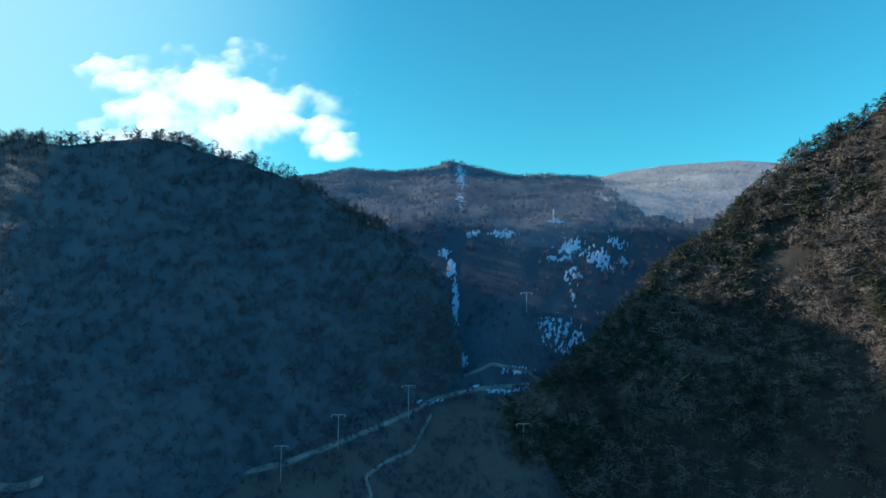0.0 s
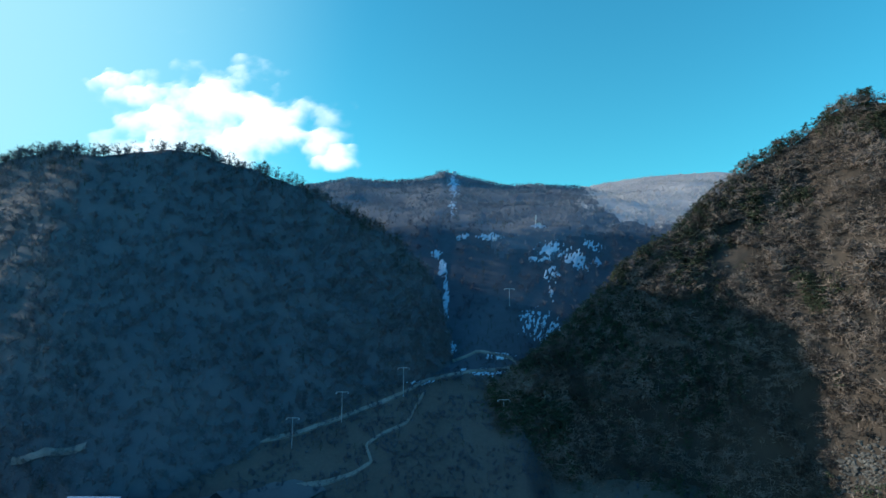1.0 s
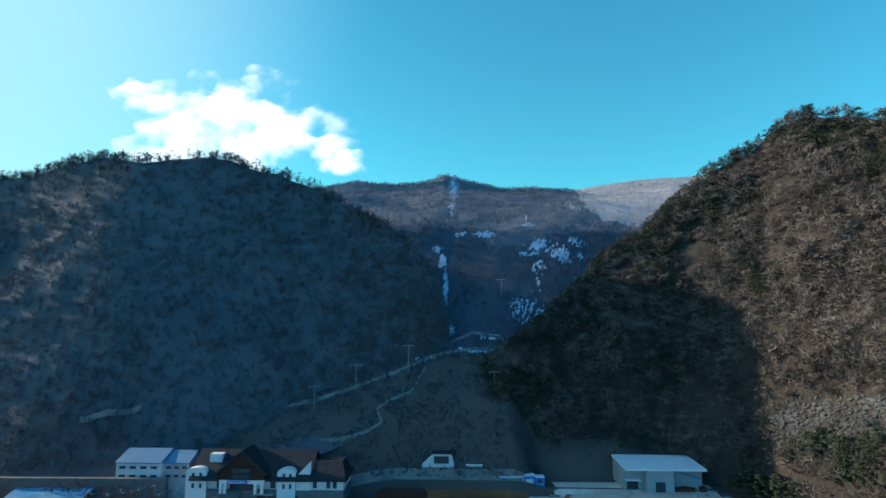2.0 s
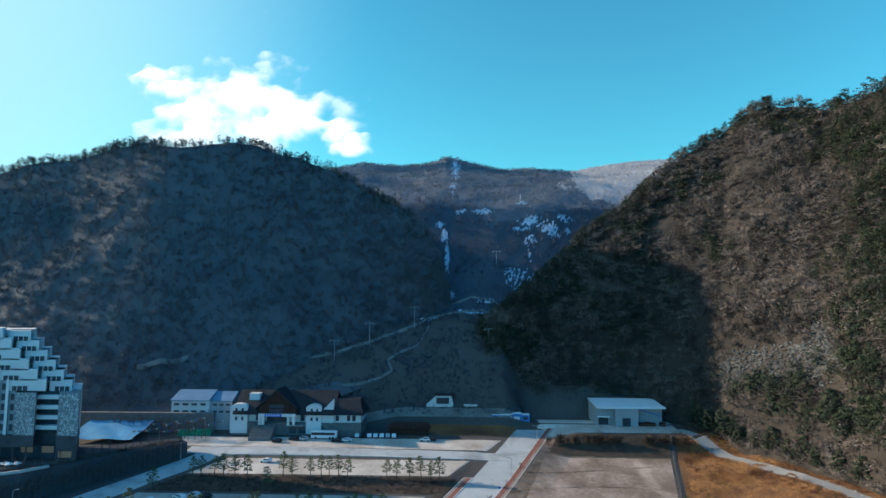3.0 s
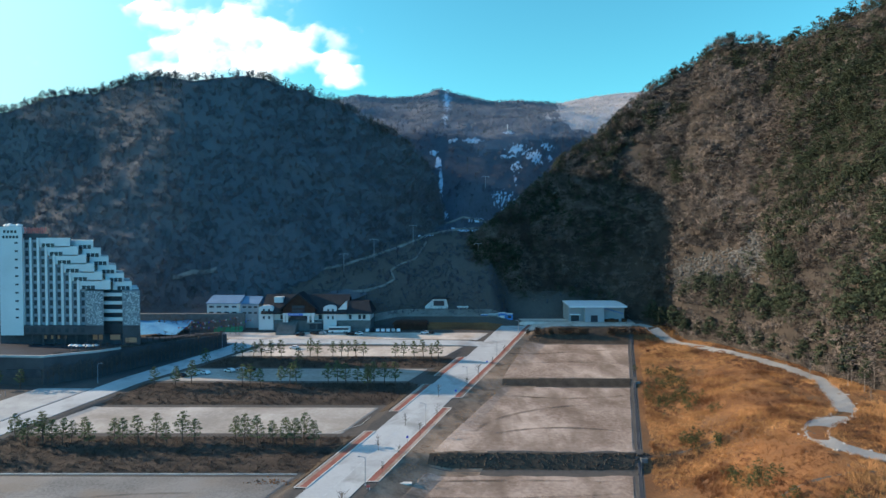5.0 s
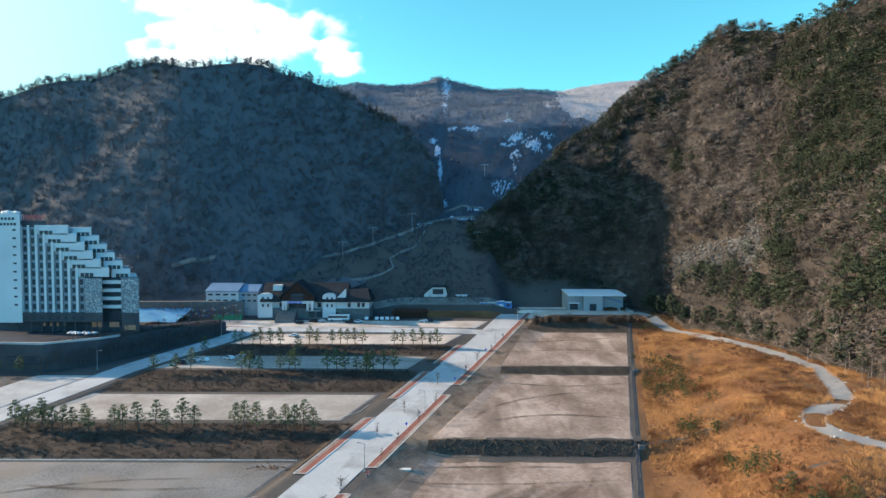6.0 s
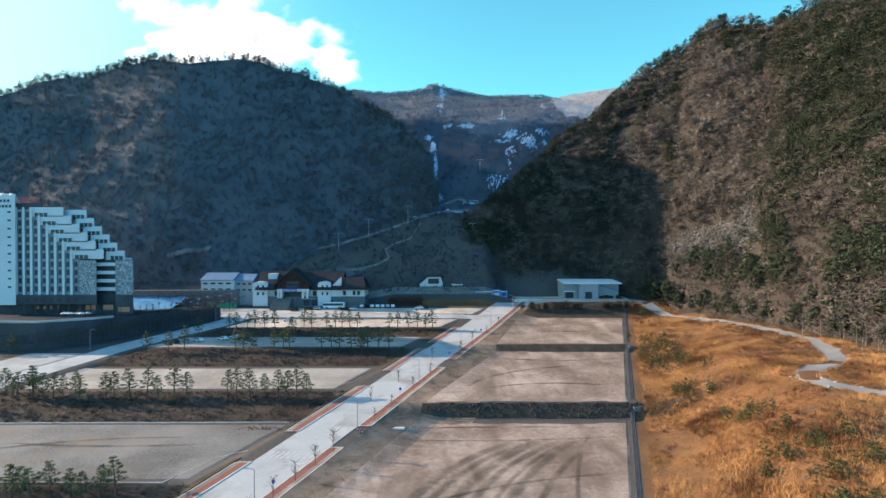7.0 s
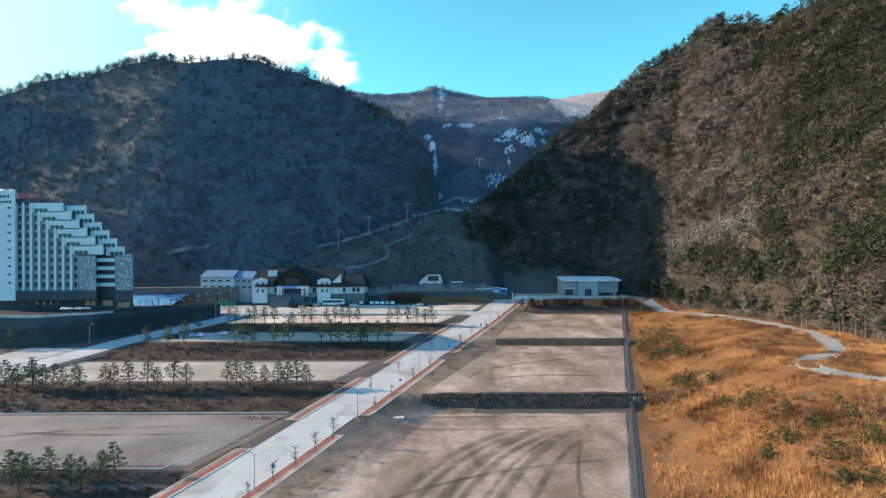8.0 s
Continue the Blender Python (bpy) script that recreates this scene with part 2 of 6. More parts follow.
# ---- ground ----
GROUND_Y = [-400, 0, 52, 87, 114, 137.4, 162.5, 186.8, 217, 247.8, 276, 290, 300, 305, 311, 320, 336.6, 349, 360, 405, 488, 697, 850, 1500]
GROUND_Z = [-8, -2, 1.2, 3.0, 5.0, 7.2, 9.5, 11.9, 14.7, 17.3, 20.5, 22.3, 23, 30, 40, 50, 65.8, 74, 83, 139, 174, 241, 215, 130]
FAR_X = [-900, -266, -155, -106, -65, -33, -11, 12, 53, 81, 123, 140, 176, 215, 272, 900]
FAR_Z = [150, 221, 233, 241, 237, 240, 248, 242, 233, 235, 230, 232, 239, 244, 248, 190]
LEFT_Y = [60, 100, 113, 116, 151, 157, 170, 194, 203, 213, 232, 236, 245, 262, 268, 290]
LEFT_Z = [0.5, 1.5, 2.2, 5.0, 6.3, 7.6, 10.0, 11.6, 13.0, 15.0, 15.8, 16.3, 17.6, 19.0, 19.9, 22.3]
RIGHT_Y = [60, 104, 154.8, 158, 215, 218.3, 272, 276, 284, 300]
RIGHT_Z = [1.5, 4.0, 5.8, 9.4, 12.9, 15.0, 18.1, 19.5, 24.3, 24.8]


def drain_x(y):
    return 37.1 + (np.asarray(y, float) - 104) * 0.3045


def road_x(y):
    return -43.8 + (np.asarray(y, float) - 104) * 0.403


def lane_x(y):
    """Centre line of the side road past the hotel."""
    return np.interp(y, [90, 150, 182, 216, 238, 262, 275], [-168, -149, -135, -122, -110, -96, -92])


def smooth(a):
    a = np.clip(a, 0, 1)
    return a * a * (3 - 2 * a)


def road_z(x, y):
    return np.interp(y, GROUND_Y, GROUND_Z)


def ground_z(x, y):
    x, y = np.asarray(x, float), np.asarray(y, float)
    base = np.interp(y, GROUND_Y, GROUND_Z)
    crest = np.interp(x, FAR_X, FAR_Z) - 241
    z = base + crest * np.clip((y - 405) / 292, 0, 1)
    flat = smooth((x - 22) / 14)
    z = z + (np.minimum(z, 24.8 + np.clip(y - 314, 0, None) * 1.6) - z) * flat
    near = (y < 300)
    right = np.clip((x - road_x(y) - 9.8) / 13.0, 0, 1)
    zr = np.interp(y, RIGHT_Y, RIGHT_Z)
    z = np.where(near, z + (zr - z) * right, z)
    rise = smooth((x - drain_x(y) - 2) / 42)
    field = zr + np.clip(20.5 - zr, -1, None) * rise * np.clip((y - 40) / 80, 0, 1) + 0.5 * fbm(x / 9, y / 9, 6) * np.clip((x - drain_x(y) - 2) / 6, 0, 1)
    z = np.where(near & (x > drain_x(y)), field, z)
    left = smooth((road_x(y) - 10.2 - x) / 4.0) * smooth((x - lane_x(y) - 7.5) / 4.0)
    zl = np.interp(y, LEFT_Y, LEFT_Z)
    z = np.where(near & (x < road_x(y)), z + (zl - z) * left, z)
    rough = np.clip((y - 315) / 50, 0, 1)
    return z + rough * 6 * fbm(x / 50, y / 50, 3) * (1 - np.exp(-((y - 697) / 50.0) ** 2) * 0.75)


gx = np.unique(np.concatenate([np.linspace(-1500, -300, 13), np.arange(-300, -160, 4.0), np.arange(-160, 140, 1.25), np.arange(140, 301, 4.0), np.linspace(300, 1500, 13)]))
gy = np.unique(np.concatenate([np.linspace(-400, -170, 6), np.arange(-170, 60, 2.5), np.arange(60, 310, 1.25), np.arange(310, 440, 2.0), np.arange(440, 760, 6.0), np.linspace(760, 1500, 12)]))
X, Y = np.meshgrid(gx, gy, indexing="ij")
ground = tagged(mesh_object("ground", np.stack([X, Y, ground_z(X, Y)], 2), grid_faces(len(gx), len(gy)), M_SLOPE, True),
                "bare brown valley floor rising into wooded mountain slopes", "ground", kind="structure")
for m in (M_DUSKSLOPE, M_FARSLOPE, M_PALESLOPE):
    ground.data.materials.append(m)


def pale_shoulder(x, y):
    """Where the right shoulder of the far ridge is coloured pale as sunlit."""
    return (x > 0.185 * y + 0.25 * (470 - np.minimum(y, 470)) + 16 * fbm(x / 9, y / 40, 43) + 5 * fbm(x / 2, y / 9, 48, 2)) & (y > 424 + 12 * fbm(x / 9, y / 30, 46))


# Below this line the slope's colour is darkened as shade.
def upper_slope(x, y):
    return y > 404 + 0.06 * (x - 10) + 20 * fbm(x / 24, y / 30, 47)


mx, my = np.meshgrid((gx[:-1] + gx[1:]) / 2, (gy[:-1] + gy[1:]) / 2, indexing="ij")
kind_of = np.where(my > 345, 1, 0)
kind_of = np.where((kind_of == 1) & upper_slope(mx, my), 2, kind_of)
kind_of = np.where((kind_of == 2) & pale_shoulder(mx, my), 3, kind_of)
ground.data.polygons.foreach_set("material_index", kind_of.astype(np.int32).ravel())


class Hill:
    """A slope lofted from a foot line to a crest line, with a back side."""

    def __init__(self, foot, crest, relief, seed, power=0.8):
        self.f, self.c = np.array(foot, float), np.array(crest, float)
        d = np.linalg.norm(np.diff(self.c[:, :2], axis=0), axis=1) + np.linalg.norm(np.diff(self.f[:, :2], axis=0), axis=1)
        self.s = np.concatenate([[0], np.cumsum(d)]) / d.sum()
        self.relief, self.seed, self.power = relief, seed, power

    def at(self, u, v):
        u, v = np.broadcast_arrays(np.asarray(u, float), np.asarray(v, float))
        f = np.stack([np.interp(u, self.s, self.f[:, k]) for k in range(3)], -1)
        c = np.stack([np.interp(u, self.s, self.c[:, k]) for k in range(3)], -1)
        w = np.clip(v, 0, 1)[..., None]
        p = f + (c - f) * w
        p[..., 2] = f[..., 2] + (c[..., 2] - f[..., 2]) * np.clip(v, 0, 1) ** self.power
        before, after = np.clip(-v, 0, None), np.clip(v - 1, 0, None)
        away = (c - f)[..., :2]
        away = away / (np.linalg.norm(away, axis=-1, keepdims=True) + 1e-6)
        p[..., :2] += away * (after * 220 - before * 50)[..., None]
        p[..., 2] -= after * 95 + after ** 2 * 50 + before * 45
        mid = np.sin(np.clip(v, 0, 1) * np.pi) * 0.9 + 0.1
        n = fbm(p[..., 0] / 40, p[..., 1] / 26 + p[..., 2] / 40, self.seed)
        m = fbm(p[..., 0] / 8, p[..., 2] / 8 + p[..., 1] / 10, self.seed + 4, 3)
        p[..., 1] -= self.relief * mid * n + 1.2 * m * mid
        p[..., 2] += 1.4 * m
        return p

    def build(self, name, nu, nv, mat, label):
        u = np.linspace(0, 1, nu)
        v = np.concatenate([[-0.4, -0.15], np.linspace(0, 1, nv), [1.1, 1.3, 1.6, 2.0]])
        U, V = np.meshgrid(u, v, indexing="ij")
        return tagged(mesh_object(name, self.at(U, V), grid_faces(nu, len(v)), mat, True), label, "mountain", kind="structure")


# Unseen crest beyond the left view edge is raised and advanced to cast shade.
left_hill = Hill(
    [(-380, 342, 35), (-330, 343, 28), (-286, 340, 27), (-238, 318, 27), (-211, 306, 27), (-192, 301, 27), (-171, 298, 28), (-153, 297, 28), (-142, 298, 29), (-131, 300, 30), (-106, 305, 31),
     (-77, 315, 43), (-59, 324, 52), (-44, 331, 57), (-28, 338, 63), (-13, 343, 69), (-7, 348, 73), (-3, 351, 76)],
    [(-460, 392, 205), (-402, 385, 190), (-359, 383, 165), (-303, 377, 149), (-262, 373, 161), (-229, 368, 162), (-200, 363, 169), (-181, 359, 171), (-160, 353, 166), (-127, 357, 170), (-110, 358, 166),
     (-87, 360, 160), (-66, 360, 151), (-48, 360, 140), (-31, 360, 131), (-14, 358, 117), (-7, 357, 103), (-3, 356, 82)], 3.5, 1.0, 1.05)
mountain_left = left_hill.build("mountain_left", 150, 48, M_HAZED_FLOOR, "steep shaded mountain covered in bare winter forest")
right_hill = Hill(
    [(12, 338, 63), (15, 329, 53), (15, 326, 45), (21, 322, 34), (40, 320, 25), (84, 319, 22), (104, 299, 22), (112, 283, 22), (119, 268, 22), (124, 256, 21), (126, 245, 21), (131, 232, 21), (133, 217, 20), (134, 201, 20), (136, 191, 20), (141, 174, 20), (150, 148, 19), (165, 90, 17)],
    [(24, 339, 73), (39, 334, 85), (54, 341, 98), (72, 349, 117), (94, 353, 130), (111, 352, 148), (127, 350, 161), (145, 348, 170), (156, 342, 181), (165, 333, 181), (185, 317, 175), (185, 301, 173), (193, 290, 176), (200, 279, 178), (208, 266, 180), (220, 241, 181), (232, 208, 180), (255, 120, 168)], 9, 2.0)
mountain_right = right_hill.build("mountain_right", 190, 54, M_SCRUBLAND, "sunlit rocky mountainside with brown scrub and pines")


# ---- terraces, roads ----
def patch(name, corners, mat, label, lift=0.08, nx=40, ny=24, category="terrace", uneven=0.0, parent=None):
    """A surface sheet on the ground between four corners (near left, near right, far right, far left), with a folded-down rim."""
    a, b, c, d = [np.array(p, float) for p in corners]
    s, t = np.meshgrid(np.linspace(0, 1, nx), np.linspace(0, 1, ny), indexing="ij")
    s, t = s[..., None], t[..., None]
    p = (a * (1 - s) + b * s) * (1 - t) + (d * (1 - s) + c * s) * t
    if uneven:
        edge = np.minimum(np.minimum(s, 1 - s), np.minimum(t, 1 - t))[..., 0]
        p = p + np.stack([fbm(p[..., 0] / 6, p[..., 1] / 6, 8), fbm(p[..., 0] / 6, p[..., 1] / 6, 9)], 2) * uneven * (edge < 0.02)[..., None]
    z = ground_z(p[..., 0], p[..., 1]) + lift
    rim = np.zeros((nx, ny), bool)
    rim[[0, -1], :] = True
    rim[:, [0, -1]] = True
    z = np.where(rim, z - lift - 0.25, z)
    ob = mesh_object(name, np.stack([p[..., 0], p[..., 1], z], 2), grid_faces(nx, ny), mat)
    ob.parent = parent
    return tagged(ob, label, category, kind="structure")


def resample(line, t):
    p = np.array(line, float)
    d = np.concatenate([[0], np.cumsum(np.linalg.norm(np.diff(p[:, :2], axis=0), axis=1))])
    return np.stack([np.interp(t * d[-1], d, p[:, k]) for k in range(2)], 1)


def ribbon(name, left, right, mat, label, lift=0.06, drop=0.5, steps=60, height=None, category="road", parent=None):
    """A paved strip between two edge lines, lying on the ground, with thickness."""
    t = np.linspace(0, 1, steps)
    a, b = resample(left, t), resample(right, t)
    if height:
        za = zb = height((a[:, 0] + b[:, 0]) / 2, (a[:, 1] + b[:, 1]) / 2) + lift
    else:
        za, zb = ground_z(a[:, 0], a[:, 1]) + lift, ground_z(b[:, 0], b[:, 1]) + lift
    v = np.stack([np.column_stack([a, za - drop]), np.column_stack([a, za]), np.column_stack([b, zb]), np.column_stack([b, zb - drop])], 1)
    ob = mesh_object(name, v, grid_faces(steps, 4)[:, ::-1], mat)
    ob.parent = parent
    return tagged(ob, label, category, kind="structure") if label else ob


def strip(name, line, width, mat, label, lift=0.06, drop=0.5, steps=80, height=None, category="road", parent=None):
    """A strip of constant width along a centre line."""
    p = resample(line, np.linspace(0, 1, 40))
    g = np.gradient(p, axis=0)
    n = np.column_stack([-g[:, 1], g[:, 0]]) / np.linalg.norm(g, axis=1)[:, None] * width / 2
    return ribbon(name, p + n, p - n, mat, label, lift, drop, steps, height, category, parent)


def side(offset, y0, y1):
    return [(float(road_x(y)) + offset, y) for y in np.linspace(y0, y1, 10)]


road = ribbon("road", side(-6.4, -160, 297), side(6.4, -160, 297), M_ROAD, "pale two-lane concrete road running up the valley", 0.12, 1.0, 120, road_z)


def pavement(sign, y0, y1):
    """Red brick walk with granite kerbs and a buff strip on its outer side."""
    a, b, c, d = (sign * o for o in (6.4, 6.75, 8.5, 9.6))
    walk_strip = ribbon("pavement", side(b, y0, y1), side(c, y0, y1), M_PAVER, "red brick pavement with pale granite kerbs", 0.21, 1.0, 60, road_z, "pavement")
    ribbon("kerb", side(a, y0 - 0.3, y1 + 0.3), side(b, y0 - 0.3, y1 + 0.3), M_KERB, "", 0.25, 1.0, 60, road_z, parent=walk_strip)
    ribbon("edging", side(c, y0, y1), side(d, y0, y1), M_GRAVEL, "", 0.20, 1.0, 60, road_z, parent=walk_strip)
    ribbon("back_kerb", side(d, y0, y1), side(d + sign * 0.25, y0, y1), M_KERB, "", 0.24, 1.0, 60, road_z, parent=walk_strip)
    for end in (y0, y1):
        ribbon("end_kerb", side(b, end - 0.15, end + 0.15), side(d, end - 0.15, end + 0.15), M_KERB, "", 0.25, 1.0, 4, road_z, parent=walk_strip)


for y0, y1 in ((-160, 124), (140, 172), (187, 212), (222, 246)):
    pavement(-1, y0, y1)
for y0, y1 in ((-160, 131), (143, 190), (199, 300)):
    pavement(1, y0, y1)

strip("road", [(-172, 80), (-149, 150), (-135, 182), (-122, 216), (-110, 238), (-97, 260), (-93, 272)], 10.5, M_ROAD, "pale side road past the hotel", 0.14, 0.8)
strip("road", [(-106, 269), (-60, 269), (-10, 267), (24, 265)], 7.0, M_ROAD, "pale crossing road below the parking lot", 0.16, 0.8)
strip("kerb", [(-92, 264.6), (-40, 264.4), (4, 262.6)], 0.5, M_KERB, "pale granite kerb", 0.34, 0.8, category="kerb")


def lot(y0, y1, mat, label, inner0=10.5, inner1=14.5, lane=8.5):
    return patch("parking_lot", [(lane_x(y0) + lane, y0), (road_x(y0) - inner0, y0), (road_x(y1) - inner1, y1), (lane_x(y1) + lane, y1)], mat, label, 0.1, 60, 20)


lot(116.5, 150.5, M_LOT, "empty grey parking terrace with a white edge line", 13.3, 14.5)
lot(170.5, 193.5, M_TERRACE, "empty gravel parking terrace above a planted bank", 15, 15)
lot(213.5, 231.5, M_TERRACE, "grey parking terrace with parked cars", 15, 15)
lot(245.5, 262, M_PALE, "sandy parking terrace below the crossing road", 14, 12)
patch("parking_lot", [(-112, 273), (14, 270.5), (22, 284), (-118, 285)], M_PALE, "bright sandy parking lot in front of the lodge", 0.1, 60, 12)
for y0, y1 in ((104, 116.3), (150.7, 170.3), (193.7, 213.3), (231.7, 245.3)):
    patch("bank", [(lane_x(y0) + 8.3, y0), (road_x(y0) - 10.6, y0), (road_x(y1) - 10.6, y1), (lane_x(y1) + 8.3, y1)], M_BROWN, "brown earth bank between two parking terraces", 0.06, 70, 16, category="bank", uneven=0.4)
patch("pavement", [(-178, 140), (float(lane_x(140)) - 5.5, 140), (float(lane_x(209)) - 5.5, 209), (-152, 209)], M_CONC, "worn concrete forecourt beside the side road", 0.1, 20, 40, category="pavement")
for y0, y1, w0, w1 in ((104.5, 127, 13.1, 12.0), (141, 170, 14.4, 14.4), (188, 211, 14.6, 14.6), (223, 244, 14.0, 14.0)):
    patch("verge", [(road_x(y0) - w0, y0), (road_x(y0) - 10.1, y0), (road_x(y1) - 10.1, y1), (road_x(y1) - w1, y1)], M_BANK, "dark planted verge between pavement and parking terrace", 0.12, 8, 30, category="verge", uneven=0.3)
strip("kerb", [(-98, 116.2), (-57.6, 116.0)], 0.12, M_KERB, "white kerb round the parking terrace", 0.14, 0.06, category="kerb")
strip("kerb", [(-57.6, 116.0), (-51.5, 128)], 0.12, M_KERB, "white kerb round the parking terrace", 0.14, 0.06, category="kerb")
strip("kerb", [(-51.5, 128), (-47.5, 131), (-45.5, 131.5)], 0.12, M_KERB, "white kerb round the parking terrace", 0.14, 0.06, category="kerb")
strip("kerb", [(-36, 171.5), (-28, 178), (-26, 184)], 0.12, M_KERB, "white kerb round the parking terrace", 0.14, 0.06, category="kerb")


def plot(y0, y1, o0, o1, label):
    return patch("building_plot", [(road_x(y0) + o0, y0), (drain_x(y0) - 1.6, y0), (drain_x(y1) - 1.6, y1), (road_x(y1) + o1, y1)], M_GRAVEL, label, 0.1, 50, 60, uneven=1.2)


yy = np.arange(-60, 284, 0.8)
off = np.linspace(9.9, 32, 24)
vx = road_x(yy)[:, None] + np.minimum(off[None, :], (drain_x(yy) - road_x(yy))[:, None] - 2)
vy = np.broadcast_to(yy[:, None], vx.shape)
tagged(mesh_object("bank", np.stack([vx, vy, ground_z(vx, vy) + 0.05 + 0.17 * np.exp(-(off[None, :] - 9.9) / 2.0)], 2), grid_faces(len(yy), len(off))[:, ::-1], M_VERGE, True), "bare trodden earth bank between road and plots", "bank", kind="structure")
plot(-60, 154.3, 16.5, 17, "bare gravel building plot with dark tyre marks")
plot(158.6, 214.6, 15.5, 19, "bare gravel building plot above a stone bank")
plot(218.9, 271.5, 17, 12, "bare gravel building plot below the steel hall")
for y0, y1, o0, o1 in ((154.2, 158.7, 16, 15), (214.5, 219.0, 18, 17), (271.4, 285.3, 12, 10.5)):
    patch("bank", [(road_x(y0) + o0, y0), (drain_x(y0) - 1.6, y0), (drain_x(y1) - 1.6, y1), (road_x(y1) + o1, y1)], M_BANK, "dark stony bank between two building plots", 0.07, 60, 12, category="bank", uneven=0.5)
patch("bank", [(-16, 286.5), (25, 286), (30, 302.5), (-20, 302.5)], M_GRASS, "sunlit bank of dry orange grass behind the parking lot", 0.08, 30, 8, category="bank", uneven=0.5)
patch("yard", [(road_x(285) + 10, 285.2), (97, 285.2), (100, 311), (36, 311)], M_PALE, "pale gravel yard round the steel hall", 0.1, 30, 14)
strip("road", [(96, 292), (105, 278), (113, 258), (121, 236), (127, 212), (127, 196), (121, 180), (116, 168), (108, 156), (97, 150), (91, 142), (91, 134), (97, 127), (112, 121)],
      5.8, M_TRACK, "pale gravel track winding along the hill foot", 0.15, 0.6, 160, category="track")

fy = np.arange(-60, 292, 1.4)
fs = np.linspace(0, 1, 52)
fxx = drain_x(fy)[:, None] + 0.2 + fs[None, :] * (np.interp(fy, [60, 150, 200, 260, 292], [165, 152, 138, 124, 108]) - drain_x(fy))[:, None]
fyy = np.broadcast_to(fy[:, None], fxx.shape)
tagged(mesh_object("field", np.stack([fxx, fyy, ground_z(fxx, fyy) + 0.05], 2), grid_faces(len(fy), len(fs))[:, ::-1], M_GRASS, True), "rough field of dry brown grass beside the plots", "field", kind="structure")


# ---- vegetation ----
rng = np.random.default_rng(5)


def tri_mesh(name, tris, mat):
    tris = np.asarray(tris, np.float32).reshape(-1, 3, 3)
    return mesh_object(name, tris.reshape(-1, 3), np.arange(len(tris) * 3).reshape(-1, 3), mat)


def scatter(templates, places, scales, squash=0.25):
    """Triangles of many plants: each place takes one of the templates, turned and scaled."""
    out = []
    pick = rng.integers(len(templates), size=len(places))
    ang = rng.uniform(0, 2 * np.pi, len(places))
    for k, tpl in enumerate(templates):
        m = pick == k
        if not m.any():
            continue
        c, s = np.cos(ang[m])[:, None], np.sin(ang[m])[:, None]
        sc = scales[m][:, None]
        wide = sc * rng.uniform(1 - squash, 1 + squash, (m.sum(), 1))
        v = tpl.reshape(-1, 3)
        x = (v[None, :, 0] * c - v[None, :, 1] * s) * wide
        y = (v[None, :, 0] * s + v[None, :, 1] * c) * wide
        z = v[None, :, 2] * sc
        out.append((np.stack([x, y, z], 2) + places[m][:, None, :]).reshape(-1, 3, 3))
    return np.concatenate(out)


def sliver(a, b, w):
    """Thin triangle from a to b."""
    d = b - a
    n = np.cross(d, rng.normal(size=3))
    n = n / (np.linalg.norm(n) + 1e-9) * w
    return [a - n, a + n, b]


def bare_tree(n=46, top=1.0):
    """A leafless tree one metre high: stem, boughs and a haze of twigs."""
    t = [sliver(np.zeros(3), np.array([rng.normal(0, 0.03), rng.normal(0, 0.03), 0.75]), 0.022)]
    for _ in range(n):
        z = rng.uniform(0.2, 0.75)
        a = np.array([rng.normal(0, 0.10), rng.normal(0, 0.10), z])
        d = np.array([rng.normal(0, 0.26), rng.normal(0, 0.26), rng.uniform(0.1, 0.34) * top])
        t.append(sliver(a, a + d, rng.uniform(0.016, 0.04)))
    return np.array(t)


def bush(n=34):
    """A leafless bush one metre high: thin twigs fanning out from its foot into a dome."""
    t = []
    for _ in range(n):
        a = np.array([rng.normal(0, 0.3), rng.normal(0, 0.3), rng.uniform(0.0, 0.3)])
        d = np.array([rng.normal(0, 0.32), rng.normal(0, 0.32), rng.uniform(0.25, 0.6)])
        t.append(sliver(a, a + d, rng.uniform(0.018, 0.04)))
    return np.array(t)


def round_crown(n=60):
    """A leafless broadleaf tree one metre high: a stem and a rounded shell of fine twigs."""
    t = [sliver(np.array([0, 0, -0.1]), np.array([rng.normal(0, 0.04), rng.normal(0, 0.04), 0.7]), 0.016)]
    lobes = [(np.array([rng.normal(0, 0.17), rng.normal(0, 0.17), rng.uniform(0.42, 0.66)]), rng.uniform(0.24, 0.36)) for _ in range(3)]
    for k in range(n):
        c, r = lobes[k % 3]
        d = rng.normal(size=3)
        d[2] = abs(d[2]) * 0.9 - 0.15
        d = d / np.linalg.norm(d)
        a = c + d * r * rng.uniform(0.6, 0.95)
        along = 0.5 * d + rng.normal(0, 0.6, 3)
        across = np.cross(along, d)
        across = across / (np.linalg.norm(across) + 1e-9) * rng.uniform(0.016, 0.032)
        t.append([a - across, a + across, a + along * r * rng.uniform(0.5, 0.85)])
    return np.array(t)


def tuft(n=13):
    t = []
    for _ in range(n):
        a = np.array([rng.normal(0, 0.4), rng.normal(0, 0.4), 0])
        t.append(sliver(a, a + np.array([rng.normal(0, 0.25), rng.normal(0, 0.25), rng.uniform(0.5, 1.1)]), rng.uniform(0.025, 0.065)))
    return np.array(t)


